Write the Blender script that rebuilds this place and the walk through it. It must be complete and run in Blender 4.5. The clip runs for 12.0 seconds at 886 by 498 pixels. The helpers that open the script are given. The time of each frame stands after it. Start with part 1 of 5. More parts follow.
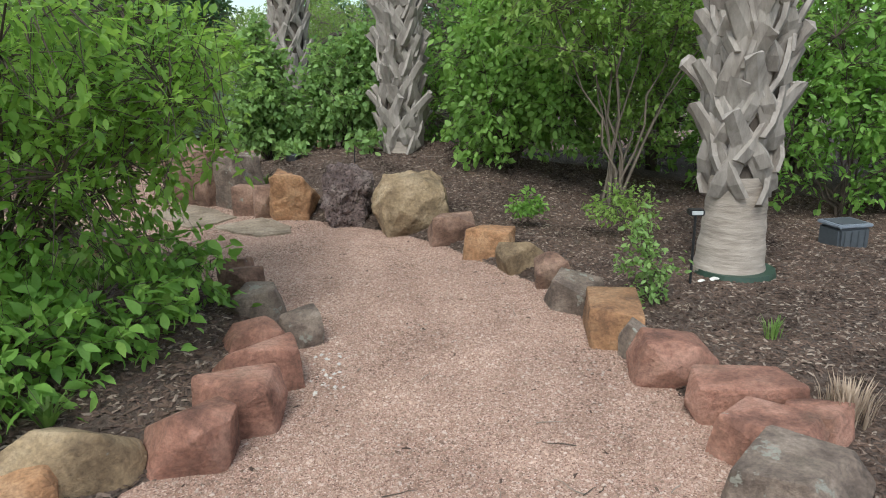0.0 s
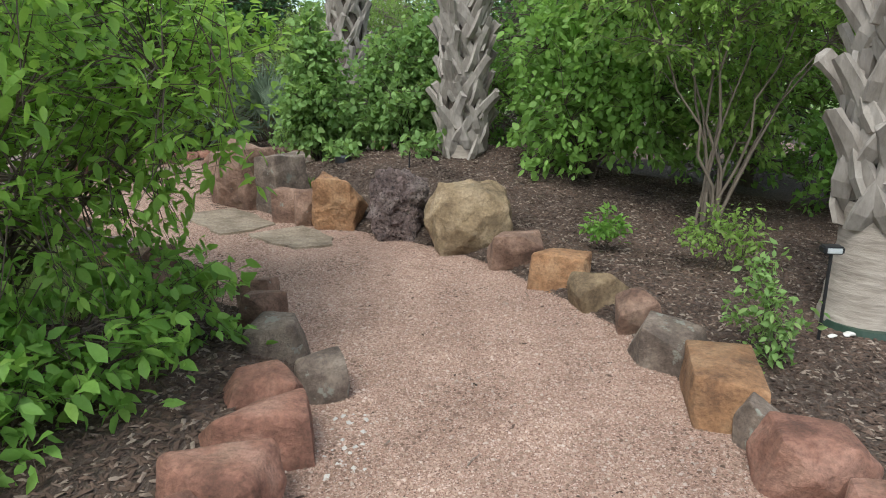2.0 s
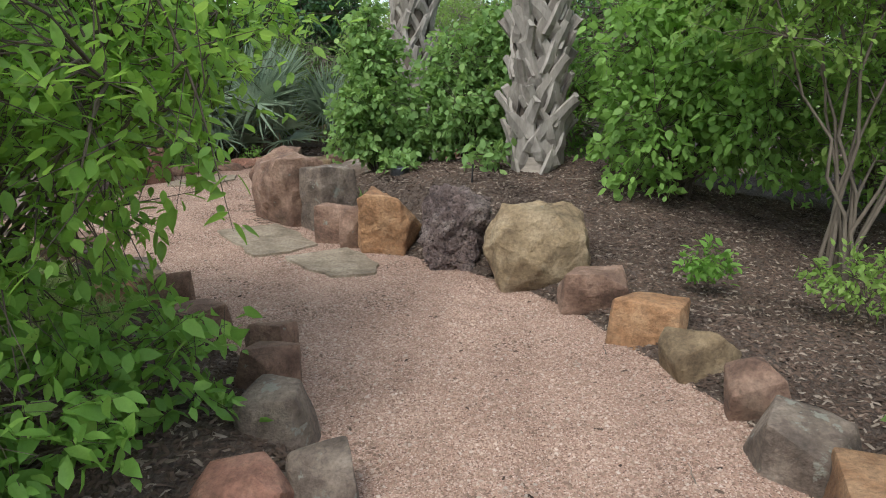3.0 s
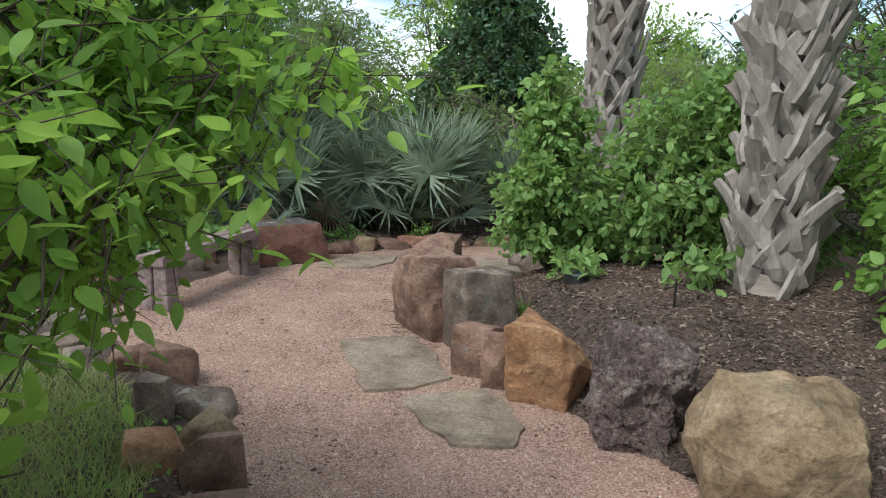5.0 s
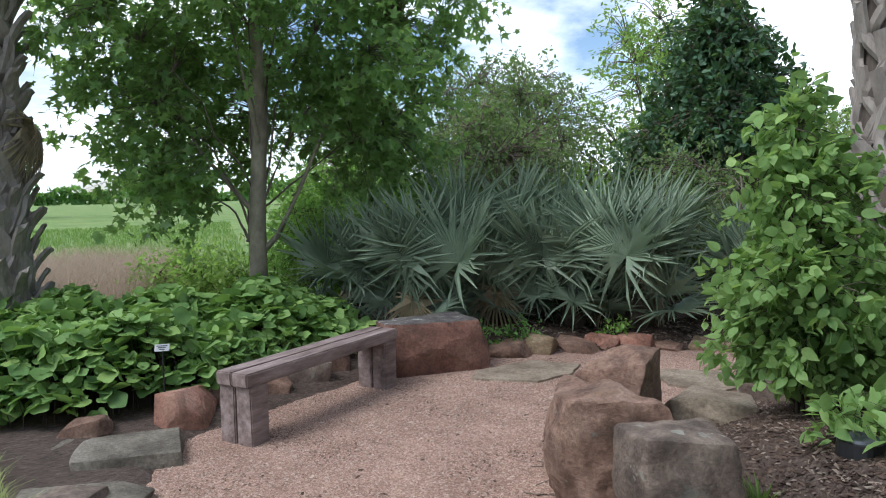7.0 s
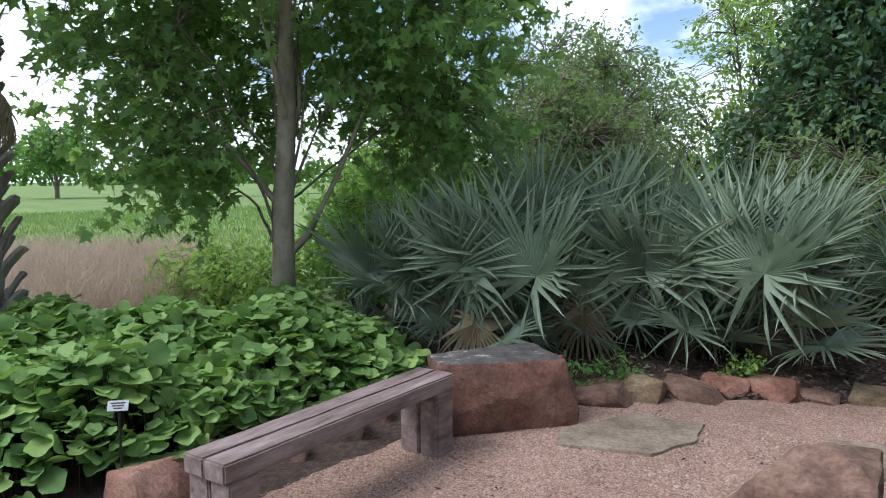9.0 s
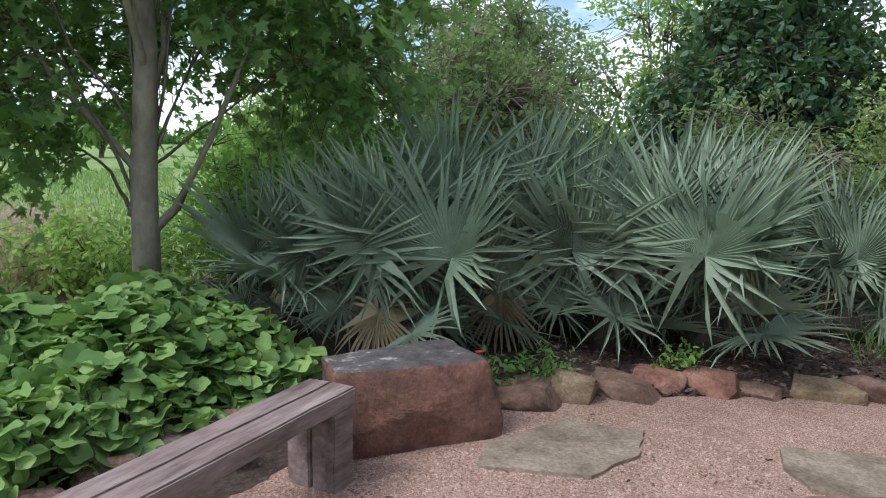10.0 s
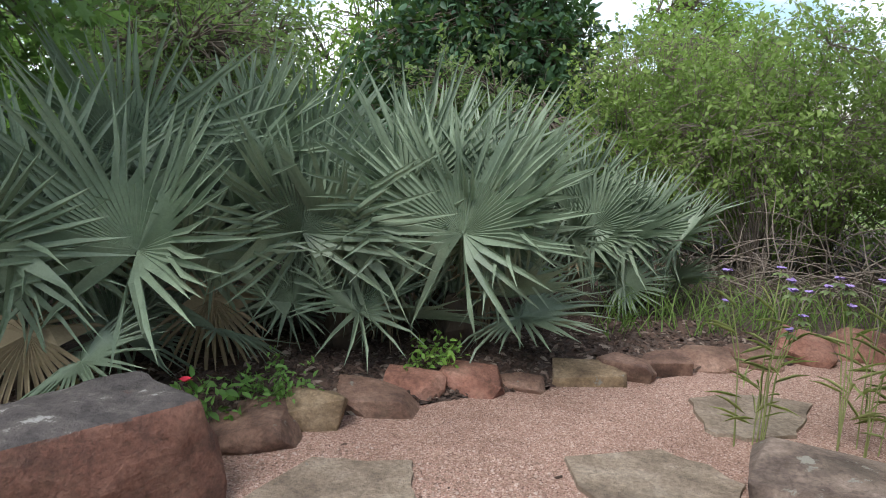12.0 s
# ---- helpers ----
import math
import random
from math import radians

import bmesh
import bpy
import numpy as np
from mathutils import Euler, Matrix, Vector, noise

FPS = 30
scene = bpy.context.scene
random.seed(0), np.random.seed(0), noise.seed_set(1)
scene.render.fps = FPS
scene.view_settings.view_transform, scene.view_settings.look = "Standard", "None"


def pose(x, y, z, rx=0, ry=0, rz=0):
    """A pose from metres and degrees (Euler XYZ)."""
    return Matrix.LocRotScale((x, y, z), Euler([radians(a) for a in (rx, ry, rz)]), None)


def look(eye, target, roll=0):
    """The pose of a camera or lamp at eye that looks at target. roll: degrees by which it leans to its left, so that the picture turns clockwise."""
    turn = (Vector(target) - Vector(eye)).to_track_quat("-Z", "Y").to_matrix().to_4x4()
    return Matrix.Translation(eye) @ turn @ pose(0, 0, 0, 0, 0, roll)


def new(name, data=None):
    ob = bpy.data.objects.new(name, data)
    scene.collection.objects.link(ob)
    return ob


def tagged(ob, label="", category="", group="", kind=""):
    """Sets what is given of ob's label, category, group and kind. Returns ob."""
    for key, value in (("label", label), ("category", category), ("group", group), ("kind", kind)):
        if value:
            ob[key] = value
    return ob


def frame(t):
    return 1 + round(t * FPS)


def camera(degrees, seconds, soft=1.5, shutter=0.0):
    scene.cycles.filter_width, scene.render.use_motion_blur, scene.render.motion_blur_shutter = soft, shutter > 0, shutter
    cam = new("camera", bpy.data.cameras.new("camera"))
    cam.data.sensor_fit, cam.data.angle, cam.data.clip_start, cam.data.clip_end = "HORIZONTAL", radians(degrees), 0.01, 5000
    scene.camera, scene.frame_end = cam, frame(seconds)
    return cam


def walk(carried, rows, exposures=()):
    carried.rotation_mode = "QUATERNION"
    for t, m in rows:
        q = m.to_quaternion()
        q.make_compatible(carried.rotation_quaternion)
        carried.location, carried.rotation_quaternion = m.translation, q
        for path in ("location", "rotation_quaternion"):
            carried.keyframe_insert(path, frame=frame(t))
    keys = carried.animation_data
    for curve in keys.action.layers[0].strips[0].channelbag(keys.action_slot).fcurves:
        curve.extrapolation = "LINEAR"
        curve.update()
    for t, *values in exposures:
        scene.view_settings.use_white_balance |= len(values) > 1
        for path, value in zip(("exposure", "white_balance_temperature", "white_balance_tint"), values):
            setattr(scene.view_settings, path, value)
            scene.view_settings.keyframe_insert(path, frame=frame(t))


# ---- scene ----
cam = camera(63.1, 12.0, 1.0)
PATH = [
    (0, 0.000, 0.000, 1.562, 74.79, 0.69, -0.00),
    (0.5, -0.003, 0.037, 1.556, 75.12, 0.40, 0.73),
    (1, -0.012, 0.167, 1.536, 74.87, 0.38, 1.32),
    (1.5, 0.007, 0.474, 1.504, 74.88, 0.24, 3.18),
    (2, -0.006, 0.881, 1.478, 74.97, -0.43, 5.33),
    (2.5, -0.015, 1.312, 1.455, 74.79, -0.82, 6.19),
    (3, 0.002, 1.788, 1.431, 75.29, -0.38, 11.61),
    (3.2, 0.000, 1.981, 1.413, 76.17, -0.15, 13.69),
    (4.8, -0.219, 3.193, 1.518, 78.34, -1.29, 25.72),
    (5, -0.233, 3.370, 1.519, 79.78, -1.03, 27.99),
    (5.5, -0.321, 3.824, 1.535, 82.11, -0.39, 35.22),
    (6, -0.467, 4.252, 1.523, 83.34, 0.28, 37.15),
    (6.5, -0.612, 4.662, 1.499, 84.55, 0.91, 40.74),
    (7, -0.878, 5.081, 1.471, 85.57, 1.23, 45.34),
    (7.5, -1.162, 5.417, 1.458, 85.76, 1.03, 48.25),
    (7.7, -1.273, 5.539, 1.457, 85.97, 0.75, 49.65),
    (9.3, -2.233, 6.240, 1.527, 83.98, 0.27, 49.67),
    (9.5, -2.345, 6.351, 1.526, 83.70, 0.22, 48.51),
    (10, -2.673, 6.627, 1.521, 81.67, -0.57, 42.26),
    (10.5, -2.965, 6.982, 1.507, 80.98, -1.50, 35.23),
    (11, -3.226, 7.273, 1.469, 79.97, -1.82, 23.86),
    (11.5, -3.311, 7.372, 1.449, 79.70, -1.92, 20.24),
    (12, -3.339, 7.416, 1.443, 79.64, -2.01, 18.89),
]
walk(cam, [(t, pose(*p)) for t, *p in PATH], [(0, 0.26, 6100, 5), (4, 0.24, 6200, 6), (6.5, 0.12, 5850, 9.5), (9.5, 0.26, 5800, 13), (12, 0.36, 6150, 13)])

# ---- light ----
world = bpy.data.worlds.new("sky")
scene.world = world
world.use_nodes = True
wt = world.node_tree
wt.nodes.clear()
SUN_EL, SUN_ROT = radians(54), radians(196)
sky = wt.nodes.new("ShaderNodeTexSky")
sky.sky_type, sky.sun_disc, sky.sun_elevation, sky.sun_rotation = "NISHITA", False, SUN_EL, SUN_ROT
wc = wt.nodes.new("ShaderNodeTexCoord")
wm = wt.nodes.new("ShaderNodeMapping")
wm.inputs["Scale"].default_value = (1.0, 1.0, 2.2)
wn = wt.nodes.new("ShaderNodeTexNoise")
wn.inputs["Scale"].default_value, wn.inputs["Detail"].default_value, wn.inputs["Roughness"].default_value = 2.3, 7, 0.55
wr = wt.nodes.new("ShaderNodeValToRGB")
wr.color_ramp.elements[0].position, wr.color_ramp.elements[1].position = 0.43, 0.54
wx = wt.nodes.new("ShaderNodeMix")
wx.data_type = "RGBA"
wx.inputs["B"].default_value = (9.6, 9.9, 10.3, 1)
wb = wt.nodes.new("ShaderNodeBackground")
wb.inputs["Strength"].default_value = 0.15
wo = wt.nodes.new("ShaderNodeOutputWorld")
for a, b in ((wc.outputs["Generated"], wm.inputs["Vector"]), (wm.outputs["Vector"], wn.inputs["Vector"]), (wn.outputs["Fac"], wr.inputs["Fac"]),
             (wr.outputs["Color"], wx.inputs["Factor"]), (sky.outputs["Color"], wx.inputs["A"]), (wx.outputs["Result"], wb.inputs["Color"]),
             (wb.outputs["Background"], wo.inputs["Surface"])):
    wt.links.new(a, b)
sun = new("sun", bpy.data.lights.new("sun", "SUN"))
sun.data.energy, sun.data.angle, sun.data.color = 2.6, radians(25), (1.0, 0.96, 0.90)
SUN_AZ = SUN_ROT
sun.matrix_world = look((0, 0, 30), (-math.sin(SUN_AZ) * math.cos(SUN_EL) * 10, -math.cos(SUN_AZ) * math.cos(SUN_EL) * 10, 30 - 10 * math.sin(SUN_EL)))


# ---- materials ----
def nodes(name):
    m = bpy.data.materials.new(name)
    m.use_nodes = True
    nt = m.node_tree
    return m, nt, nt.nodes["Principled BSDF"]


def add(nt, kind, **values):
    n = nt.nodes.new(kind)
    for k, v in values.items():
        n.inputs[k].default_value = v
    return n


def ramp(nt, fac, stops):
    n = nt.nodes.new("ShaderNodeValToRGB")
    e = n.color_ramp.elements
    while len(e) < len(stops):
        e.new(0.5)
    for q, (p, c) in zip(e, stops):
        q.position, q.color = p, (*c, 1)
    nt.links.new(fac, n.inputs["Fac"])
    return n.outputs["Color"]


def mix(nt, fac, a, b, how="MIX"):
    n = nt.nodes.new("ShaderNodeMix")
    n.data_type, n.blend_type = "RGBA", how
    for key, v in (("Factor", fac), ("A", a), ("B", b)):
        if isinstance(v, (int, float)):
            n.inputs[key].default_value = v
        elif isinstance(v, tuple):
            n.inputs[key].default_value = (*v, 1)
        else:
            nt.links.new(v, n.inputs[key])
    return n.outputs["Result"]


def noise_tex(nt, scale, detail=4, rough=0.6, vector=None, stretch=None):
    n = add(nt, "ShaderNodeTexNoise", Scale=scale, Detail=detail, Roughness=rough)
    if vector is None:
        vector = nt.nodes.new("ShaderNodeNewGeometry").outputs["Position"]
    if stretch:
        m = add(nt, "ShaderNodeMapping", Scale=stretch)
        nt.links.new(vector, m.inputs["Vector"])
        vector = m.outputs["Vector"]
    nt.links.new(vector, n.inputs["Vector"])
    return n.outputs["Fac"]


def step(nt, value, low, high):
    n = add(nt, "ShaderNodeMapRange")
    n.inputs["From Min"].default_value, n.inputs["From Max"].default_value = low, high
    nt.links.new(value, n.inputs["Value"])
    return n.outputs["Result"]


def bump(nt, bsdf, height, strength, distance):
    n = add(nt, "ShaderNodeBump", Strength=strength, Distance=distance)
    nt.links.new(height, n.inputs["Height"])
    nt.links.new(n.outputs["Normal"], bsdf.inputs["Normal"])


def rock_mat(name, dark, mid, light, lichen=0.3, pores=0.0):
    m, nt, b = nodes(name)
    big, fine = noise_tex(nt, 5, 5), noise_tex(nt, 45, 6, 0.7)
    col = ramp(nt, big, ((0.34, dark), (0.5, mid), (0.66, light)))
    col = mix(nt, 0.6, col, ramp(nt, fine, ((0.32, (0.22, 0.2, 0.19)), (0.5, (0.5, 0.48, 0.46)), (0.7, (0.8, 0.77, 0.74)))), "OVERLAY")
    moss = noise_tex(nt, 3.2, 5, 0.65)
    col = mix(nt, step(nt, moss, 0.54, 0.7), col, mix(nt, 0.3, col, (0.13, 0.115, 0.075)))
    spots = noise_tex(nt, 9, 6, 0.65)
    col = mix(nt, step(nt, spots, 0.72 - lichen * 0.3, 0.76 - lichen * 0.3), col, (0.27, 0.26, 0.215))
    layer = noise_tex(nt, 7, 5, 0.6, stretch=(1, 1, 2.6))
    vein = ramp(nt, noise_tex(nt, 4.5, 4, 0.55, stretch=(1, 1, 1.8)), ((0.485, (1, 1, 1)), (0.5, (0.32, 0.29, 0.27)), (0.515, (1, 1, 1))))
    col = mix(nt, 0.3, col, vein, "MULTIPLY")
    col = mix(nt, 0.55, col, ramp(nt, noise_tex(nt, 1.9, 4, 0.6), ((0.36, (0.5, 0.47, 0.45)), (0.6, (1.0, 1.0, 1.0)))), "MULTIPLY")
    col = mix(nt, step(nt, layer, 0.62, 0.8), col, mix(nt, 0.5, col, tuple(c * 0.8 for c in dark)))
    nt.links.new(col, b.inputs["Base Color"])
    b.inputs["Roughness"].default_value = 0.92
    if pores:
        pit = noise_tex(nt, 42, 5, 0.75)
        bump(nt, b, mix(nt, 0.35, step(nt, pit, 0.4, 0.58), fine), 1.0, 0.07 * pores)
        # shade inside the pores is put into the colour: sunken pits go near black
        nt.links.new(mix(nt, step(nt, pit, 0.48, 0.36), col, (0.035, 0.025, 0.026)), b.inputs["Base Color"])
    else:
        bump(nt, b, mix(nt, 0.35, mix(nt, 0.45, fine, layer), noise_tex(nt, 16, 6, 0.75)), 1.0, 0.035)
    return m


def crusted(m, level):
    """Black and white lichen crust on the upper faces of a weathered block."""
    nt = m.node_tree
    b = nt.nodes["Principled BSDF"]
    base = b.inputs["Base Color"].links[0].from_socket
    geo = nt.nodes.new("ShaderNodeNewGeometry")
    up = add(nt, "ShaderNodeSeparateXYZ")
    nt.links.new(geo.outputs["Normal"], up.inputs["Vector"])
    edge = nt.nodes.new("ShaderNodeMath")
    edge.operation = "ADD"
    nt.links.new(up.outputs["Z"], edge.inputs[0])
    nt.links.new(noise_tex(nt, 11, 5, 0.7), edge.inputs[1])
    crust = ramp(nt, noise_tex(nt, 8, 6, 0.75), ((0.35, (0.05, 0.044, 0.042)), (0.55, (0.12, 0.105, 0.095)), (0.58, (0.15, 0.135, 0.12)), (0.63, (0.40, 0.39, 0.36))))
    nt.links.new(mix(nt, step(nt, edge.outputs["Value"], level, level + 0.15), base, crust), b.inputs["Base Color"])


def leaf_mat(name, dark, light, gloss=0.5, through_light=0.35, accent=None, glow=(0.30, 0.52, 0.07)):
    m, nt, b = nodes(name)
    isl = nt.nodes.new("ShaderNodeNewGeometry").outputs["Random Per Island"]
    stops = [(0.05, dark), (0.8, light)]
    if accent:
        stops.append((0.97, accent))
    col = ramp(nt, isl, stops)
    col = mix(nt, 0.5, col, ramp(nt, noise_tex(nt, 2.2, 3), ((0.35, tuple(c * 0.75 for c in dark)), (0.65, light))))
    fleck = noise_tex(nt, 70, 4, 0.65)
    col = mix(nt, 0.5, col, ramp(nt, fleck, ((0.3, (0.62, 0.62, 0.55)), (0.65, (1, 1, 1)))), "MULTIPLY")
    nt.links.new(col, b.inputs["Base Color"])
    b.inputs["Roughness"].default_value, b.inputs["Specular IOR Level"].default_value = gloss + 0.08, 0.32
    bump(nt, b, fleck, 0.25, 0.004)
    t = nt.nodes.new("ShaderNodeBsdfTranslucent")
    nt.links.new(mix(nt, 0.5, col, glow, "MIX"), t.inputs["Color"])
    s = nt.nodes.new("ShaderNodeMixShader")
    s.inputs["Fac"].default_value = through_light
    nt.links.new(b.outputs["BSDF"], s.inputs[1])
    nt.links.new(t.outputs["BSDF"], s.inputs[2])
    nt.links.new(s.outputs["Shader"], nt.nodes["Material Output"].inputs["Surface"])
    return m


def bark_mat(name, dark, light, scale=14, stretch=(1, 1, 0.25), depth=0.012):
    m, nt, b = nodes(name)
    n = noise_tex(nt, scale, 6, 0.65, stretch=stretch)
    col = ramp(nt, n, ((0.32, dark), (0.65, light)))
    col = mix(nt, 0.4, col, ramp(nt, noise_tex(nt, 3, 3), ((0.3, dark), (0.7, light))))
    rnd = nt.nodes.new("ShaderNodeObjectInfo").outputs["Random"]
    col = mix(nt, 0.35, col, ramp(nt, rnd, ((0, (0.55, 0.5, 0.45)), (1, (1, 1, 1)))), "MULTIPLY")
    nt.links.new(col, b.inputs["Base Color"])
    b.inputs["Roughness"].default_value = 0.9
    bump(nt, b, n, 0.8, depth)
    return m


def plain_mat(name, colour, rough=0.6, metal=0.0, vary=0.25):
    m, nt, b = nodes(name)
    n = noise_tex(nt, 30, 4)
    nt.links.new(mix(nt, step(nt, n, 0.3, 0.7), tuple(c * (1 - vary) for c in colour), colour), b.inputs["Base Color"])
    b.inputs["Roughness"].default_value, b.inputs["Metallic"].default_value = rough, metal
    return m


ROCKS = {
    "red": rock_mat("red_sandstone", (0.15, 0.072, 0.05), (0.285, 0.14, 0.098), (0.38, 0.215, 0.16), 0.08),
    "orange": rock_mat("orange_sandstone", (0.19, 0.10, 0.05), (0.34, 0.185, 0.092), (0.42, 0.26, 0.145), 0.08),
    "tan": rock_mat("tan_sandstone", (0.15, 0.105, 0.06), (0.28, 0.205, 0.12), (0.38, 0.295, 0.19), 0.2),
    "brown": rock_mat("brown_sandstone", (0.12, 0.07, 0.05), (0.225, 0.138, 0.098), (0.33, 0.22, 0.165), 0.2),
    "grey": rock_mat("grey_sandstone", (0.09, 0.068, 0.054), (0.18, 0.138, 0.11), (0.29, 0.235, 0.19), 0.4),
    "block": rock_mat("lichened_red_block", (0.11, 0.06, 0.045), (0.20, 0.098, 0.068), (0.26, 0.14, 0.1), 0.05),
    "lava": rock_mat("porous_dark_rock", (0.18, 0.125, 0.115), (0.34, 0.25, 0.23), (0.48, 0.39, 0.355), 0.15, 1.0),
    "ledge": rock_mat("dark_grey_ledge_stone", (0.11, 0.098, 0.076), (0.18, 0.162, 0.128), (0.25, 0.23, 0.19), 0.2),
    "slab": rock_mat("grey_flagstone", (0.18, 0.142, 0.102), (0.285, 0.232, 0.17), (0.36, 0.305, 0.235), 0.1),
}

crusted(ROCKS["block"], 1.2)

# crushed granite
GRAVEL, nt, b = nodes("crushed_pink_granite")
pos = nt.nodes.new("ShaderNodeNewGeometry").outputs["Position"]
vor = add(nt, "ShaderNodeTexVoronoi", Scale=150)
nt.links.new(pos, vor.inputs["Vector"])
grain = ramp(nt, vor.outputs["Color"], ((0.07, (0.115, 0.066, 0.048)), (0.28, (0.30, 0.178, 0.13)), (0.65, (0.415, 0.268, 0.2)), (0.94, (0.62, 0.48, 0.4))))
patch = ramp(nt, noise_tex(nt, 2.3, 8, 0.78), ((0.32, (0.5, 0.45, 0.42)), (0.58, (1, 1, 1))))
grain = mix(nt, 0.6, grain, patch, "MULTIPLY")
dirt = step(nt, noise_tex(nt, 7.5, 8, 0.8), 0.58, 0.78)
nt.links.new(mix(nt, dirt, grain, (0.17, 0.115, 0.08)), b.inputs["Base Color"])
b.inputs["Roughness"].default_value = 0.95
bump(nt, b, mix(nt, 0.45, vor.outputs["Distance"], noise_tex(nt, 12, 6)), 0.9, 0.013)

# mulch in the beds, lawn in the field to the west
GROUND, nt, b = nodes("mulch_and_lawn")
pos = nt.nodes.new("ShaderNodeNewGeometry").outputs["Position"]
xyz = add(nt, "ShaderNodeSeparateXYZ")
nt.links.new(pos, xyz.inputs["Vector"])
chip = noise_tex(nt, 55, 6, 0.75, stretch=(1, 0.35, 1))
mulch = ramp(nt, chip, ((0.3, (0.035, 0.024, 0.018)), (0.5, (0.095, 0.066, 0.05)), (0.68, (0.18, 0.135, 0.105)), (0.85, (0.32, 0.265, 0.215))))
mulch = mix(nt, 0.5, mulch, ramp(nt, noise_tex(nt, 1.6, 4), ((0.3, (0.55, 0.5, 0.48)), (0.65, (1, 1, 1)))), "MULTIPLY")
lawn = ramp(nt, noise_tex(nt, 0.35, 6, 0.7), ((0.3, (0.10, 0.17, 0.035)), (0.5, (0.15, 0.24, 0.05)), (0.7, (0.25, 0.28, 0.09))))
lawn = mix(nt, 0.5, lawn, ramp(nt, noise_tex(nt, 40, 4), ((0.3, (0.5, 0.5, 0.5)), (0.7, (1, 1, 1)))), "MULTIPLY")
away = add(nt, "ShaderNodeVectorMath")
away.operation = "DISTANCE"
away.inputs[1].default_value = (1.0, 8.0, 0)
nt.links.new(pos, away.inputs[0])
edge = step(nt, away.outputs["Value"], 10.5, 12.0)
nt.links.new(mix(nt, edge, mulch, lawn), b.inputs["Base Color"])
b.inputs["Roughness"].default_value = 0.95
bump(nt, b, chip, 0.9, 0.03)

WOOD, nt, b = nodes("weathered_timber")
gr = noise_tex(nt, 16, 6, 0.7, stretch=(1.0, 0.15, 1.0), vector=nt.nodes.new("ShaderNodeTexCoord").outputs["Object"])
wc2 = ramp(nt, gr, ((0.3, (0.09, 0.062, 0.054)), (0.52, (0.235, 0.178, 0.162)), (0.75, (0.38, 0.315, 0.298))))
nt.links.new(mix(nt, 0.5, wc2, ramp(nt, noise_tex(nt, 4, 4), ((0.3, (0.6, 0.5, 0.45)), (0.7, (1, 1, 1)))), "MULTIPLY"), b.inputs["Base Color"])
b.inputs["Roughness"].default_value = 0.85
bump(nt, b, gr, 0.6, 0.006)

BOOT = bark_mat("grey_leaf_base", (0.165, 0.14, 0.118), (0.385, 0.345, 0.305), 18, (1, 1, 0.3), 0.014)
PALM_BARK = bark_mat("pale_ringed_palm_bark", (0.19, 0.155, 0.125), (0.43, 0.37, 0.31), 16, (0.35, 0.35, 2.2), 0.012)
BARK = bark_mat("grey_brown_bark", (0.07, 0.055, 0.04), (0.21, 0.17, 0.13))
PALE_BARK = bark_mat("pale_grey_bark", (0.11, 0.098, 0.068), (0.36, 0.33, 0.24), 9, (1, 1, 0.6))
FIBRE = bark_mat("dark_palm_fibre", (0.045, 0.035, 0.028), (0.17, 0.135, 0.105))
TWIG = bark_mat("dark_twig_bark", (0.035, 0.028, 0.02), (0.12, 0.09, 0.065))
DRY_TWIG = bark_mat("dry_pale_twig", (0.12, 0.095, 0.075), (0.31, 0.26, 0.21))
LEAF_SHRUB = leaf_mat("fresh_green_leaf", (0.13, 0.26, 0.05), (0.29, 0.50, 0.095), 0.42, 0.56, (0.44, 0.64, 0.15), glow=(0.44, 0.66, 0.10))
LEAF_LOW = leaf_mat("bright_green_leaf", (0.12, 0.26, 0.05), (0.28, 0.49, 0.10), 0.45, 0.45, (0.38, 0.56, 0.13))
LEAF_LANTANA = leaf_mat("soft_green_leaf", (0.125, 0.24, 0.07), (0.32, 0.49, 0.17), 0.62, 0.45, (0.42, 0.57, 0.2), glow=(0.40, 0.58, 0.1))
LEAF_MID = leaf_mat("mid_green_leaf", (0.085, 0.19, 0.05), (0.19, 0.37, 0.095), 0.5, 0.45)
LEAF_SCREEN = leaf_mat("light_green_leaf", (0.16, 0.29, 0.065), (0.34, 0.55, 0.135), 0.45, 0.5)
LEAF_FINE = leaf_mat("yellow_green_leaf", (0.17, 0.29, 0.06), (0.38, 0.53, 0.14), 0.5, 0.52)
LEAF_THICKET = leaf_mat("dull_light_green_leaf", (0.15, 0.24, 0.065), (0.36, 0.48, 0.145), 0.55, 0.45)
LEAF_MAPLE = leaf_mat("maple_leaf", (0.10, 0.20, 0.065), (0.23, 0.38, 0.125), 0.42, 0.55, glow=(0.40, 0.62, 0.12))
LEAF_DARK = leaf_mat("dark_glossy_leaf", (0.03, 0.075, 0.04), (0.075, 0.15, 0.075), 0.35, 0.2)
LEAF_GREY = leaf_mat("grey_green_leaf", (0.095, 0.15, 0.065), (0.24, 0.31, 0.14), 0.5, 0.42)
LEAF_HEDGE = leaf_mat("round_hedge_leaf", (0.10, 0.21, 0.06), (0.30, 0.46, 0.135), 0.55, 0.28, (0.42, 0.58, 0.16))
FROND = leaf_mat("blue_green_frond", (0.09, 0.14, 0.095), (0.315, 0.395, 0.27), 0.36, 0.12, glow=(0.2, 0.34, 0.16))
FROND_DRY = leaf_mat("dry_tan_frond", (0.22, 0.17, 0.10), (0.42, 0.35, 0.22), 0.8, 0.15, glow=(0.4, 0.32, 0.18))
GRASS = leaf_mat("grass_blade", (0.09, 0.18, 0.04), (0.24, 0.34, 0.10), 0.6, 0.35)
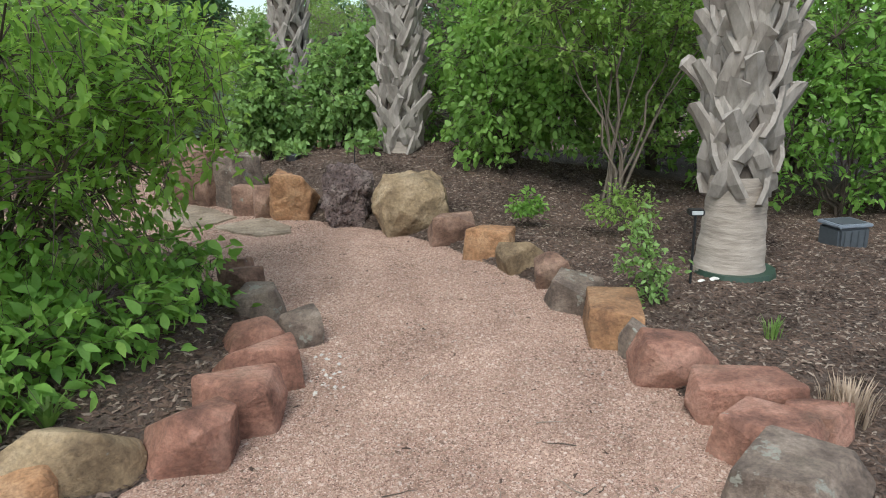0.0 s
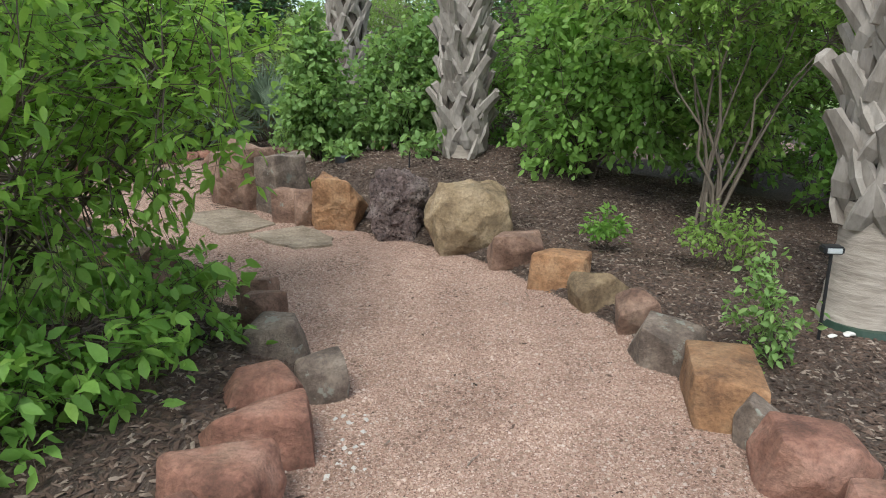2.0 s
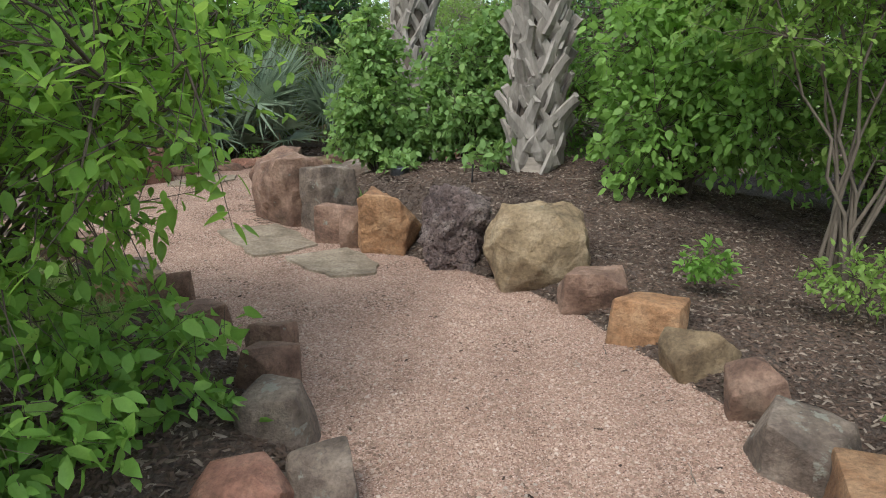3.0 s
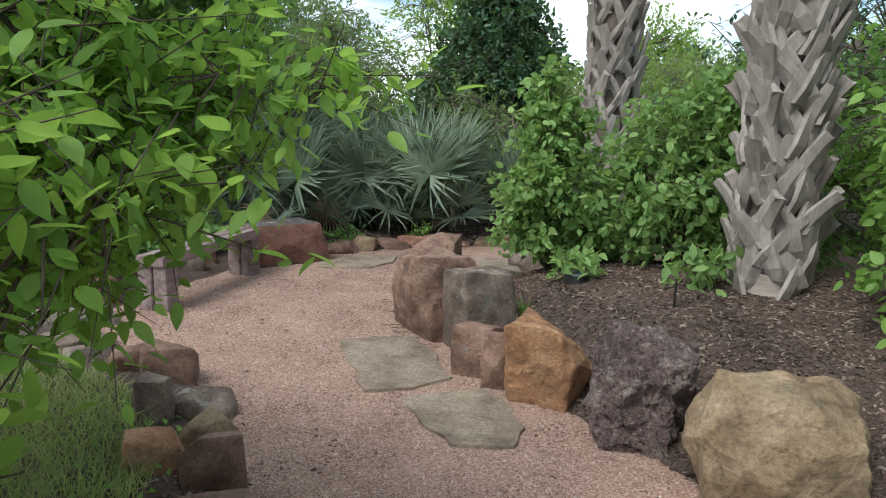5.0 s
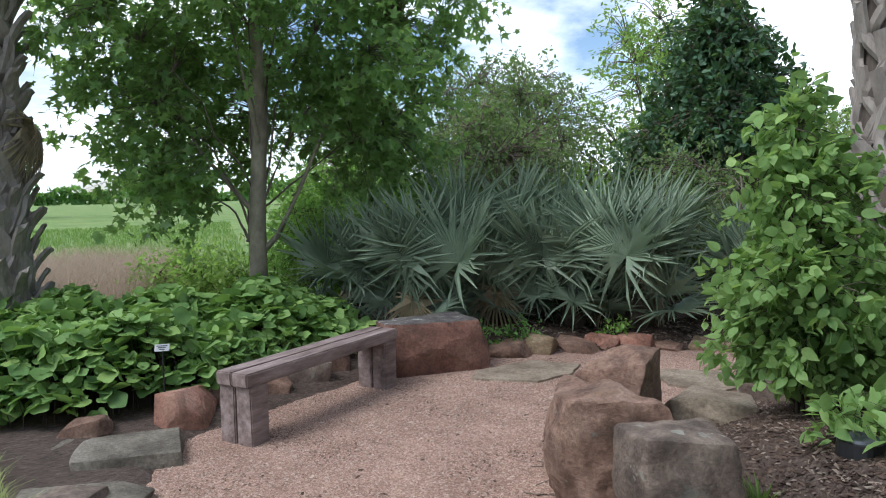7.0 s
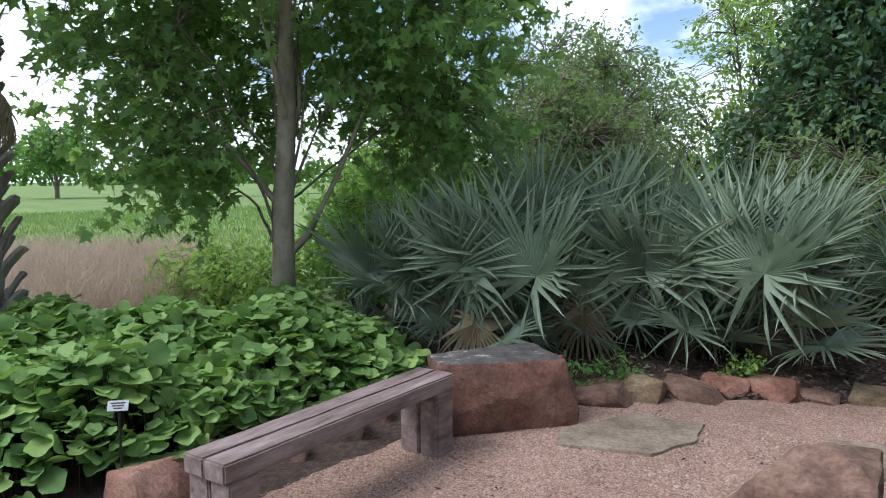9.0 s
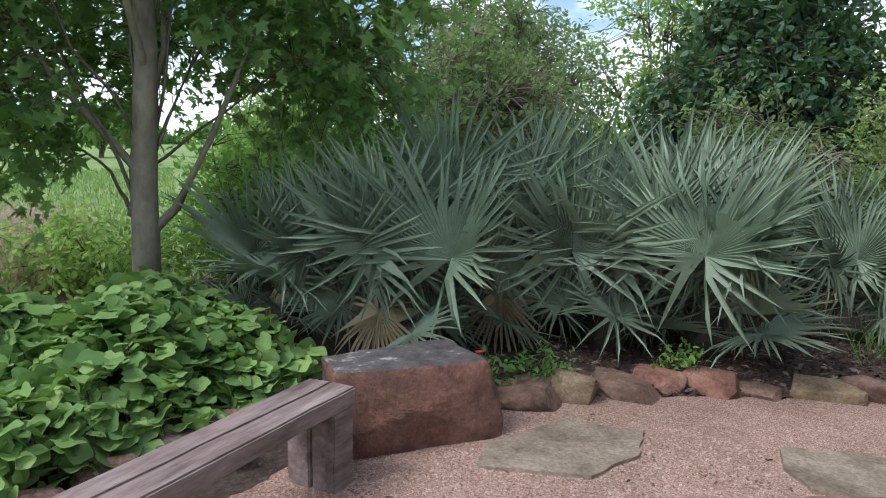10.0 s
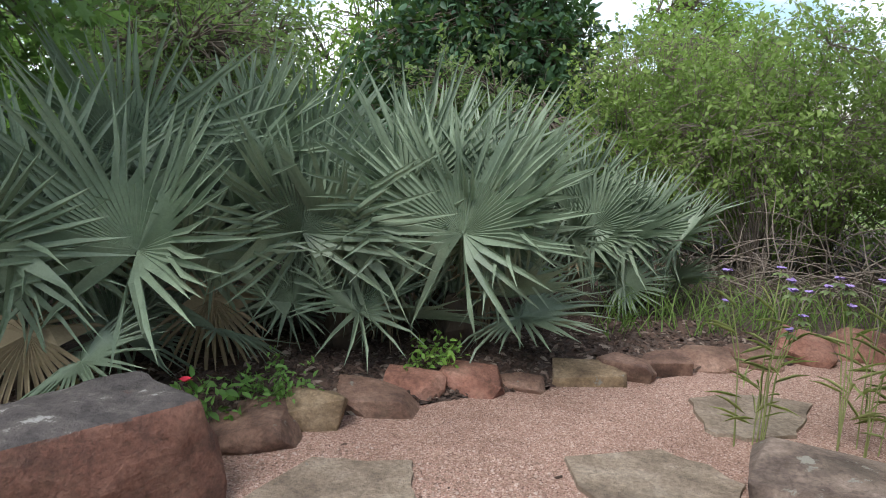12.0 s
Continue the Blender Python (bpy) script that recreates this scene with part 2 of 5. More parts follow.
GRASS_PALE = leaf_mat("pale_grass_blade", (0.23, 0.28, 0.10), (0.48, 0.50, 0.22), 0.6, 0.35)
PEBBLE = plain_mat("pale_pebble", (0.5, 0.46, 0.41), 0.7)
GRASS_DRY = leaf_mat("dry_pinkish_grass", (0.34, 0.25, 0.18), (0.60, 0.47, 0.36), 0.8, 0.25, glow=(0.52, 0.41, 0.3))
MULCH = leaf_mat("mulch_chip", (0.025, 0.016, 0.012), (0.15, 0.10, 0.076), 0.95, 0.02, (0.46, 0.38, 0.31), glow=(0.2, 0.14, 0.1))
STONELET = leaf_mat("granite_grain", (0.13, 0.078, 0.058), (0.50, 0.345, 0.27), 0.9, 0.02, (0.64, 0.54, 0.47))
PURPLE = plain_mat("purple_petal", (0.34, 0.24, 0.52), 0.6)
RED_PETAL = plain_mat("red_petal", (0.6, 0.03, 0.06), 0.6)
BLACK = plain_mat("black_plastic", (0.015, 0.015, 0.016), 0.45)
GREY_PLASTIC = plain_mat("grey_green_plastic", (0.07, 0.08, 0.09), 0.55)
GREEN_PLASTIC = plain_mat("dark_green_plastic", (0.03, 0.06, 0.04), 0.5)
WHITE = plain_mat("white_shell", (0.72, 0.69, 0.63), 0.6)
SIGN = plain_mat("pale_metal_tag", (0.45, 0.47, 0.47), 0.45)


# ---- mesh helpers ----
def mesh_np(name, verts, faces, material, smooth=True):
    """A mesh out of arrays: all faces have the same number of corners."""
    verts, faces = np.asarray(verts, np.float32), np.asarray(faces, np.int32)
    me = bpy.data.meshes.new(name)
    k = faces.shape[1]
    me.vertices.add(len(verts))
    me.vertices.foreach_set("co", verts.ravel())
    me.loops.add(faces.size)
    me.loops.foreach_set("vertex_index", faces.ravel())
    me.polygons.add(len(faces))
    me.polygons.foreach_set("loop_start", np.arange(0, faces.size, k, dtype=np.int32))
    me.polygons.foreach_set("use_smooth", np.full(len(faces), smooth))
    me.update(calc_edges=True)
    me.validate()
    me.materials.append(material)
    return me


def put(name, me, parent=None, m=None, label=""):
    ob = new(name, me)
    if parent is not None:
        ob.parent = parent
    if m is not None:
        ob.matrix_basis = m
    if label:
        ob["label"] = label
    return ob


def part(name, bm, material, parent, label="", smooth=False):
    me = bpy.data.meshes.new(name)
    for q in bm.faces:
        q.smooth = smooth
    bm.to_mesh(me)
    bm.free()
    me.materials.append(material)
    return put(name, me, parent, None, label)


def box_bm(x, y, z, sx, sy, sz, bevel=0.006, wear=0.0):
    bm = bmesh.new()
    bmesh.ops.create_cube(bm, size=1, matrix=Matrix.Translation((x, y, z)) @ Matrix.Diagonal((sx, sy, sz, 1)))
    if wear:
        bmesh.ops.subdivide_edges(bm, edges=[e for e in bm.edges if e.calc_length() > 0.3], cuts=9)
    bmesh.ops.bevel(bm, geom=[e for e in bm.edges if e.is_manifold and e.calc_face_angle(0) > 0.5], offset=bevel, segments=2, affect="EDGES")
    if wear:
        for v in bm.verts:
            v.co += noise.noise_vector(v.co * 6) * wear
    return bm


def tubes(lines, sides=6):
    """Vertices and quads of tapered tubes; a line is a list of (point, radius)."""
    vs, fs, n = [], [], 0
    ang = np.arange(sides) * 2 * np.pi / sides
    for line in lines:
        p = np.array([q for q, _ in line], float)
        r = np.array([q for _, q in line], float)
        d = np.gradient(p, axis=0)
        d /= np.linalg.norm(d, axis=1)[:, None] + 1e-9
        ref = np.where(np.abs(d[:, 2:3]) > 0.9, np.array([[1.0, 0, 0]]), np.array([[0, 0, 1.0]]))
        u = np.cross(d, ref)
        u /= np.linalg.norm(u, axis=1)[:, None] + 1e-9
        w = np.cross(d, u)
        ring = p[:, None] + r[:, None, None] * (np.cos(ang)[None, :, None] * u[:, None] + np.sin(ang)[None, :, None] * w[:, None])
        vs.append(ring.reshape(-1, 3))
        k = len(line)
        i, j = np.meshgrid(np.arange(k - 1), np.arange(sides), indexing="ij")
        a, b2 = i * sides + j, i * sides + (j + 1) % sides
        fs.append(np.stack([a, b2, b2 + sides, a + sides], -1).reshape(-1, 4) + n)
        n += k * sides
    return np.concatenate(vs), np.concatenate(fs)


LEAF_V = np.array([(0, 0, 0), (-.24, .3, .05), (0, .3, -.03), (.24, .3, .05), (-.2, .65, .02), (0, .65, -.05), (.2, .65, .02), (0, 1, -.14)])
LEAF_F = np.array([(0, 2, 1), (0, 3, 2), (1, 2, 4), (2, 5, 4), (2, 3, 5), (3, 6, 5), (4, 5, 7), (5, 6, 7)])
# rounded leaf with shallow lobes and a notch at its stalk
TURN = np.arange(16) * 2 * np.pi / 16 - np.pi / 2
REACH = .52 * (1 + .07 * np.cos(5 * (TURN - np.pi / 2))) * np.where(np.arange(16) == 0, .72, 1.0)
ROUND_V = np.concatenate([[(0, .42, -.03)], np.column_stack([REACH * np.cos(TURN), .42 + REACH * np.sin(TURN), .05 * np.abs(np.cos(TURN)) + .03 * np.sin(3 * TURN) - .05 * (np.sin(TURN) > .9)])])
ROUND_F = np.array([(0, 1 + k, 1 + (k + 1) % 16) for k in range(16)])
DIAMOND_V = np.array([(0, 0, 0), (-.3, .48, .07), (.3, .48, .07), (0, 1, -.08)])
DIAMOND_F = np.array([(0, 2, 1), (1, 2, 3)])
# five-pointed lobed leaf
LOBE_V = np.array([(0, 0, 0), (-.32, .02, .0), (-.2, .25, .04), (-.55, .55, .0), (-.18, .55, .03), (0, 1, -.1), (.18, .55, .03), (.55, .55, .0), (.2, .25, .04), (.32, .02, .0), (0, .4, -.04)])
LOBE_F = np.array([(0, 10, 1), (1, 10, 2), (2, 10, 3), (3, 10, 4), (4, 10, 5), (5, 10, 6), (6, 10, 7), (7, 10, 8), (8, 10, 9), (9, 10, 0)])
ROWS = np.array([0.0, .1, .24, .4, .56, .72, .87, 1.0])
WIDE = np.array([.015, .13, .21, .235, .21, .15, .07, .004])
FINE_V = np.array([(c * w, r, .05 * abs(c) - .16 * r * r) for r, w in zip(ROWS, WIDE) for c in (-1, 0, 1)])
FINE_F = np.array([t for k in range(7) for c in (0, 1) for t in ((3 * k + c, 3 * k + c + 1, 3 * k + c + 4), (3 * k + c, 3 * k + c + 4, 3 * k + c + 3))])
SHAPES = {"fine": (FINE_V, FINE_F), "ovate": (FINE_V * np.array([1.35, 1, 1.3]), FINE_F), "leaf": (LEAF_V, LEAF_F), "round": (ROUND_V, ROUND_F), "diamond": (DIAMOND_V, DIAMOND_F), "lobe": (LOBE_V, LOBE_F)}


def leaves(points, axes, sizes, shape, rng, flat=0.6):
    """Leaves at the points, along the axes, faces turned upward as much as flat says."""
    tv, tf = SHAPES[shape]
    n = len(points)
    y = axes / (np.linalg.norm(axes, axis=1)[:, None] + 1e-9)
    up = np.array([0, 0, 1.0]) * flat + rng.normal(size=(n, 3)) * (1 - flat)
    x = np.cross(y, up)
    x /= np.linalg.norm(x, axis=1)[:, None] + 1e-9
    z = np.cross(x, y)
    v = tv[None] * sizes[:, None, None]
    co = points[:, None] + v[..., 0:1] * x[:, None] + v[..., 1:2] * y[:, None] + v[..., 2:3] * z[:, None]
    return co.reshape(-1, 3), (tf[None] + (np.arange(n) * len(tv))[:, None, None]).reshape(-1, tf.shape[1])


def plant(name, label, category, base, lumps, twigs, per_twig, size, leaf, bark, seed, shape="leaf", stems=5, stem_r=0.02,
          twig_len=0.4, droop=0.2, fork=0.3, flat=0.6, group="", start=-0.05):
    """A woody plant: stems fork from its base into its lumps (x, y, z, rx, ry, rz round the base), twigs carry the leaves."""
    rng = np.random.default_rng(seed)
    root = tagged(new(name), label, category, group)
    root.matrix_basis = Matrix.Translation(base)
    vol = np.array([l[3] * l[4] * l[5] for l in lumps]) ** 0.67
    which = rng.choice(len(lumps), twigs, p=vol / vol.sum())
    L = np.array(lumps, float)
    d = rng.normal(size=(twigs, 3))
    d /= np.linalg.norm(d, axis=1)[:, None]
    rad = rng.random(twigs) ** 0.42
    tips = L[which, :3] + d * L[which, 3:] * rad[:, None]
    tips[:, 2] = np.maximum(tips[:, 2], 0.06)
    lines, limbs = [], []
    for l in lumps:
        for k in range(stems):
            a = rng.random() * 2 * math.pi
            p0 = np.array([0.06 * math.cos(a), 0.06 * math.sin(a), start])
            p3 = np.array(l[:3]) + rng.normal(size=3) * np.array(l[3:]) * 0.35
            p3[2] = max(p3[2], l[2] + l[5] * 0.1)
            p1 = p0 + np.array([0, 0, fork * max(p3[2] - start, 0.1)]) + rng.normal(size=3) * 0.05
            s = np.linspace(0, 1, 9)[:, None]
            c = (1 - s) ** 2 * p0 + 2 * s * (1 - s) * p1 + s ** 2 * p3
            c[1:-1] += rng.normal(size=(7, 3)) * 0.025
            lines.append([(q, stem_r * (1 - 0.75 * i / 8)) for i, q in enumerate(c)])
            limbs.append(c)
    limb = np.concatenate([c[3:] for c in limbs])
    pts, axes, shoots = [], [], []
    for tip in tips:
        near = limb[np.argmin(((limb - tip) ** 2).sum(1) + rng.random(len(limb)) * 0.05)]
        way = tip - near
        far = np.linalg.norm(way) + 1e-6
        if far > twig_len * 0.6:
            bend = near + way * 0.5 + np.array([0, 0, 0.12 * far])
            lines.append([(near, stem_r * 0.32), (bend, stem_r * 0.22), (tip, stem_r * 0.1)])
        out = way / far + rng.normal(size=3) * 0.45
        out[2] -= droop * 0.5
        out /= np.linalg.norm(out)
        shoots.append([(tip - 0.4 * twig_len * out, stem_r * 0.12 + 0.001), (tip + 0.62 * twig_len * out, 0.001)])
        s = rng.random(per_twig)
        along = tip[None] + (s[:, None] - 0.4) * twig_len * out[None] + rng.normal(size=(per_twig, 3)) * size * 0.45
        side = rng.normal(size=(per_twig, 3)) + out[None] * 0.8
        side[:, 2] -= droop
        pts.append(along)
        axes.append(side)
    v, q = tubes(lines, 5)
    v2, q2 = tubes(shoots, 3)
    put("trunk", mesh_np("trunk", np.concatenate([v, v2]), np.concatenate([q, q2 + len(v)]), bark), root)
    pts, axes = np.concatenate(pts), np.concatenate(axes)
    keep = pts[:, 2] > 0.02
    pts, axes = pts[keep], axes[keep]
    v, q = leaves(pts, axes, size * (0.55 + 0.75 * rng.random(len(pts))), shape, rng, flat)
    put("crown", mesh_np("crown", v, q, leaf), root)
    return root


# ---- ground and path ----
RIGHT = [(1.18, -6), (1.18, 0), (1.19, 2.2), (1.16, 2.8), (1.06, 3.3), (.97, 3.7), (.79, 4.2), (.69, 4.7), (.52, 5.0), (.27, 5.4), (-.02, 5.87), (-.42, 6.3),
         (-.93, 6.65), (-1.43, 6.95), (-1.9, 7.2), (-2.3, 7.65), (-2.7, 8.1), (-3.0, 8.7), (-3.1, 9.3), (-3.0, 9.8), (-2.6, 10.15), (-1.6, 10.5), (.5, 11.2), (5, 12.5)]
LEFT = [(-1.7, -6), (-1.6, 0), (-1.5, 1.8), (-1.2, 2.35), (-.85, 2.75), (-.8, 3.2), (-.85, 3.7), (-1.0, 4.1), (-1.2, 4.45), (-1.55, 4.8), (-2.1, 5.1), (-2.3, 5.4),
        (-2.7, 5.75), (-3.2, 6.15), (-3.7, 6.4), (-4.4, 6.45), (-5.0, 6.8), (-5.15, 7.2), (-5.4, 8.6), (-5.2, 9.7), (-5.05, 10.0), (-4.8, 10.4), (-4.45, 10.75),
        (-3.9, 11.25), (-3.3, 11.7), (-2.9, 12.05), (-2.2, 12.5), (.5, 13.6), (5, 15)]
OUTLINE = np.array(RIGHT + LEFT[::-1])


def inside(px, py, poly):
    res = np.zeros(px.shape, bool)
    j = len(poly) - 1
    for i in range(len(poly)):
        (xi, yi), (xj, yj) = poly[i], poly[j]
        if yi != yj:
            res ^= ((yi > py) != (yj > py)) & (px < (xj - xi) * (py - yi) / (yj - yi) + xi)
        j = i
    return res


def gap_to(px, py, poly):
    """Distance to the outline."""
    best = np.full(px.shape, 1e9)
    for (ax, ay), (bx, by) in zip(poly, np.roll(poly, -1, 0)):
        t = np.clip(((px - ax) * (bx - ax) + (py - ay) * (by - ay)) / ((bx - ax) ** 2 + (by - ay) ** 2), 0, 1)
        best = np.minimum(best, np.hypot(px - ax - t * (bx - ax), py - ay - t * (by - ay)))
    return best


def height(px, py):
    """The beds' surface: a mound round the palms on the outer side of the bend."""
    px, py = np.asarray(px, float), np.asarray(py, float)
    g = gap_to(px, py, OUTLINE)
    mound = 0.45 * np.exp(-(((px + .6) / 1.9) ** 2 + ((py - 8.6) / 1.5) ** 2)) * np.clip((g - 0.1) / 0.6, 0, 1)
    rough = 0.02 * np.sin(px * 3.1 + 1.3 * np.sin(py * 2.3)) + 0.015 * np.sin(py * 5.3 + px * 2.1)
    bed = 0.03 + mound + (rough + 0.05) * np.clip(g / 0.5, 0, 1) * (np.abs(px) < 15)
    return np.where(inside(px, py, OUTLINE), -0.03, bed * np.clip(g / 0.08, 0, 1))


def hz(px, py):
    return float(height(np.array([px]), np.array([py]))[0])


def spread(lo, hi, stepsize, far):
    """Even steps over the garden, then growing ones out to the horizon."""
    mid = np.arange(lo, hi, stepsize)
    grow = np.geomspace(0.3, far, 26)
    return np.concatenate([lo - grow[::-1], mid, hi + grow])


gx, gy = spread(-10, 6, 0.09, 900), spread(-3, 17, 0.09, 900)
GX, GY = np.meshgrid(gx, gy, indexing="ij")
V = np.stack([GX, GY, height(GX, GY)], -1).reshape(-1, 3)
i, j = np.meshgrid(np.arange(len(gx) - 1), np.arange(len(gy) - 1), indexing="ij")
a = i * len(gy) + j
tagged(put("ground", mesh_np("ground", V, np.stack([a, a + len(gy), a + len(gy) + 1, a + 1], -1).reshape(-1, 4), GROUND)),
       "brown shredded bark mulch with green lawn beyond", "ground", kind="structure")

bm = bmesh.new()
rim = []
for (ax, ay), (bx, by) in zip(OUTLINE, np.roll(OUTLINE, -1, 0)):
    count = max(1, min(60, int(math.hypot(bx - ax, by - ay) / 0.05)))
    for k in range(count):
        q = Vector((ax + (bx - ax) * k / count, ay + (by - ay) * k / count, 0))
        rim.append(q + 0.05 * noise.noise_vector(q * 5) + 0.03 * noise.noise_vector(q * 17))
bm.faces.new([bm.verts.new((q.x, q.y, 0.0)) for q in rim])
bmesh.ops.triangulate(bm, faces=bm.faces[:])
for q in bm.faces:
    if q.normal.z < 0:
        q.normal_flip()
tagged(part("path", bm, GRAVEL, None), "pink crushed granite walking path between stones", "path", kind="structure")


# ---- stones ----
def rock_mesh(sx, sy, sz, seed, material, level=3, cuts=9, square=0.5, rough=0.02, keep=0.6):
    """A quarried stone: the hull of a battered block, its edges worn, its faces uneven."""
    rng = np.random.default_rng(seed)
    pts = []
    for cx in (-1, 1):
        for cy in (-1, 1):
            for cz in (-1, 1):
                q = np.array([cx, cy, cz]) * (1 - square * np.array([1.0, 1.0, 0.9 if cz > 0 else 0.2]) * rng.random(3))
                if cz > 0 and square > 0.3 and rng.random() < square * 0.55:
                    q[2] = rng.uniform(-0.2, 0.5)
                if cz > 0:
                    q[:2] *= 1 - (0.1 + 0.5 * square) * rng.random()
                pts.append(q)
    if square >= 0.7:
        pts = [np.array([a, b, -1.0]) * np.array([0.9, 0.9, 1]) * (1 - 0.25 * rng.random(3) * np.array([1, 1, 0])) for a in (-1, 1) for b in (-1, 1)]
        cuts += 12
    for _ in range(cuts):
        q = rng.normal(size=3)
        q[2] = q[2] * 0.7 + 0.1
        flat = q / np.abs(q).max()
        ball = q / np.linalg.norm(q) * 1.15
        pts.append((flat * (1 - square) + ball * square) * rng.uniform(min(keep + 0.25, 1.0), 1.05))
    bm = bmesh.new()
    for q in pts:
        bm.verts.new(q)
    res = bmesh.ops.convex_hull(bm, input=bm.verts[:])
    bmesh.ops.delete(bm, geom=list({v for v in res["geom_interior"] + res["geom_unused"] if isinstance(v, bmesh.types.BMVert)}), context="VERTS")
    p = np.array([v.co[:] for v in bm.verts])
    lo, hi = p.min(0), p.max(0)
    for v, co in zip(bm.verts, ((p - lo) / (hi - lo) - 0.5) * np.array([sx, sy, sz])):
        v.co = co
    bmesh.ops.dissolve_limit(bm, angle_limit=radians(9), verts=bm.verts[:], edges=bm.edges[:])
    s = min(sx, sy, sz)
    bmesh.ops.bevel(bm, geom=bm.edges[:], offset=min(0.045 * s, 0.016), segments=2, profile=0.6, clamp_overlap=True, affect="EDGES")
    bmesh.ops.remove_doubles(bm, verts=bm.verts[:], dist=0.002)
    bmesh.ops.triangulate(bm, faces=bm.faces[:])
    target = max(sx, sy, sz) / (9, 17, 30)[level - 3]
    for _ in range(6):
        long = [e for e in bm.edges if e.calc_length() > target]
        if not long:
            break
        bmesh.ops.subdivide_edges(bm, edges=long, cuts=1)
        bmesh.ops.triangulate(bm, faces=[q for q in bm.faces if len(q.verts) > 3])
    off = Vector(rng.random(3) * 40)
    for v in bm.verts:
        c = v.co.copy()
        nn = noise.noise(c * (1.7 / s) + off) * 0.5 + noise.noise(c * (6 / s) + off) * 0.25 - abs(noise.noise(c * (3.5 / s) + off)) * 0.3 + noise.noise(c * (15 / s) + off) * 0.13
        v.co = c + c.normalized() * nn * s * rough * 2.2
    me = bpy.data.meshes.new("stone")
    for q in bm.faces:
        q.smooth = True
    bm.to_mesh(me)
    bm.free()
    me.set_sharp_from_angle(angle=radians(26))
    me.materials.append(material)
    return me


COUNT = [100]


def stone(kind, label, x, y, w, depth, top, turn, name="stone", z0=0.0, tilt=0.0, level=3, group="path edging stones", **more):
    """A stone by the middle of its plan, its width, depth and top; it sits a little in the ground."""
    COUNT[0] += 1
    sink = 0.06
    h = top - z0 + sink
    ob = put(name, rock_mesh(w, depth, h, COUNT[0], ROCKS[kind], level, **more))
    ob.matrix_basis = pose(x, y, z0 - sink + h / 2, tilt, 0, turn)
    return tagged(ob, label, "boulder" if name == "boulder" else "stone", group)


def border(kind, label, x, y, w, top, bearing, stretch=0.85, **more):
    """An edging stone by the foot of its near face, seen under a bearing (degrees to the left of north)."""
    b = radians(bearing)
    d = w * stretch
    skew = random.Random(COUNT[0] + 7).uniform(-24, 24)
    return stone(kind, label, x - math.sin(b) * d * 0.42, y + math.cos(b) * d * 0.42, w * 1.1, d * 1.04, top, bearing + skew, **more)


# outer side of the bend, from the start onward
border("grey", "grey lichen-covered sandstone block edging the path", 1.16, 2.08, .40, .20, -28, 1.0, square=.34, cuts=5)
border("red", "flat red sandstone block edging the path", 1.20, 2.42, .36, .18, -25, 1.1, square=.34, cuts=5)
border("red", "red sandstone stone half behind its neighbour", 1.44, 2.58, .30, .17, -28)
border("red", "broad flat-topped pinkish red sandstone block", 1.24, 2.80, .47, .19, -24, .75, square=.34, cuts=5)
border("red", "red-brown sandstone with pale lichen on its side", 1.07, 3.14, .39, .23, -19)
border("orange", "long orange sandstone block edging the path", .92, 3.66, .30, .21, -8, 1.9, square=.3, cuts=4)
border("grey", "small pale lichen-crusted stone", 1.0, 3.46, .22, .19, -16)
border("grey", "grey-brown weathered edging stone", .78, 4.20, .36, .20, -11, 1.1)
border("brown", "rounded brown sandstone edging stone", .73, 4.68, .29, .24, -9)
border("tan", "tan leaning sandstone edging stone", .54, 5.02, .34, .23, -6)
border("orange", "orange-tan sandstone block edging the path", .34, 5.38, .37, .25, -4)
border("brown", "brown lumpy sandstone edging stone", .09, 5.83, .43, .26, -1)
border("tan", "large rounded olive-tan boulder", -.30, 6.22, .68, .54, 3, .85, name="boulder", level=4, cuts=24, square=.95, rough=.06)
border("lava", "dark purple porous volcanic boulder", -.91, 6.57, .50, .58, 10, .8, name="boulder", level=5, cuts=9, square=.55, rough=.14)
border("orange", "bright orange weathered sandstone boulder", -1.44, 6.86, .46, .47, 16, .8, name="boulder", level=4, cuts=7, rough=.06)
border("brown", "narrow brown stone wedged between boulders", -1.75, 6.98, .22, .34, 23, 1.4)
border("brown", "low reddish stone block below a pillar", -1.96, 7.12, .30, .31, 24, square=.35, cuts=5)
border("grey", "squared grey-brown upright stone pillar", -2.12, 7.48, .42, .57, 27, 1.0, name="boulder", level=4, cuts=4, square=.28, rough=.04)
border("brown", "tall ridged brown boulder beside the path", -2.46, 7.58, .56, .62, 30, 1.2, name="boulder", level=4, square=.5, cuts=4, rough=.06)
border("brown", "rounded purple-brown boulder in the bed's edge", -2.76, 7.92, .50, .52, 30, 1.1, name="boulder", level=4)
border("brown", "pointed brown boulder at the end of the bed", -3.02, 8.50, .46, .56, 31, 1.2, name="boulder", level=4, cuts=3, square=.6, rough=.05)
stone("slab", "broad flat grey stone capping the bed's edge", -2.78, 9.25, .62, .5, .24, 20, z0=.0, level=3)
stone("grey", "large flat-topped grey lichened boulder by the path", -2.64, 10.28, .76, .6, .22, -8, name="boulder", level=4)
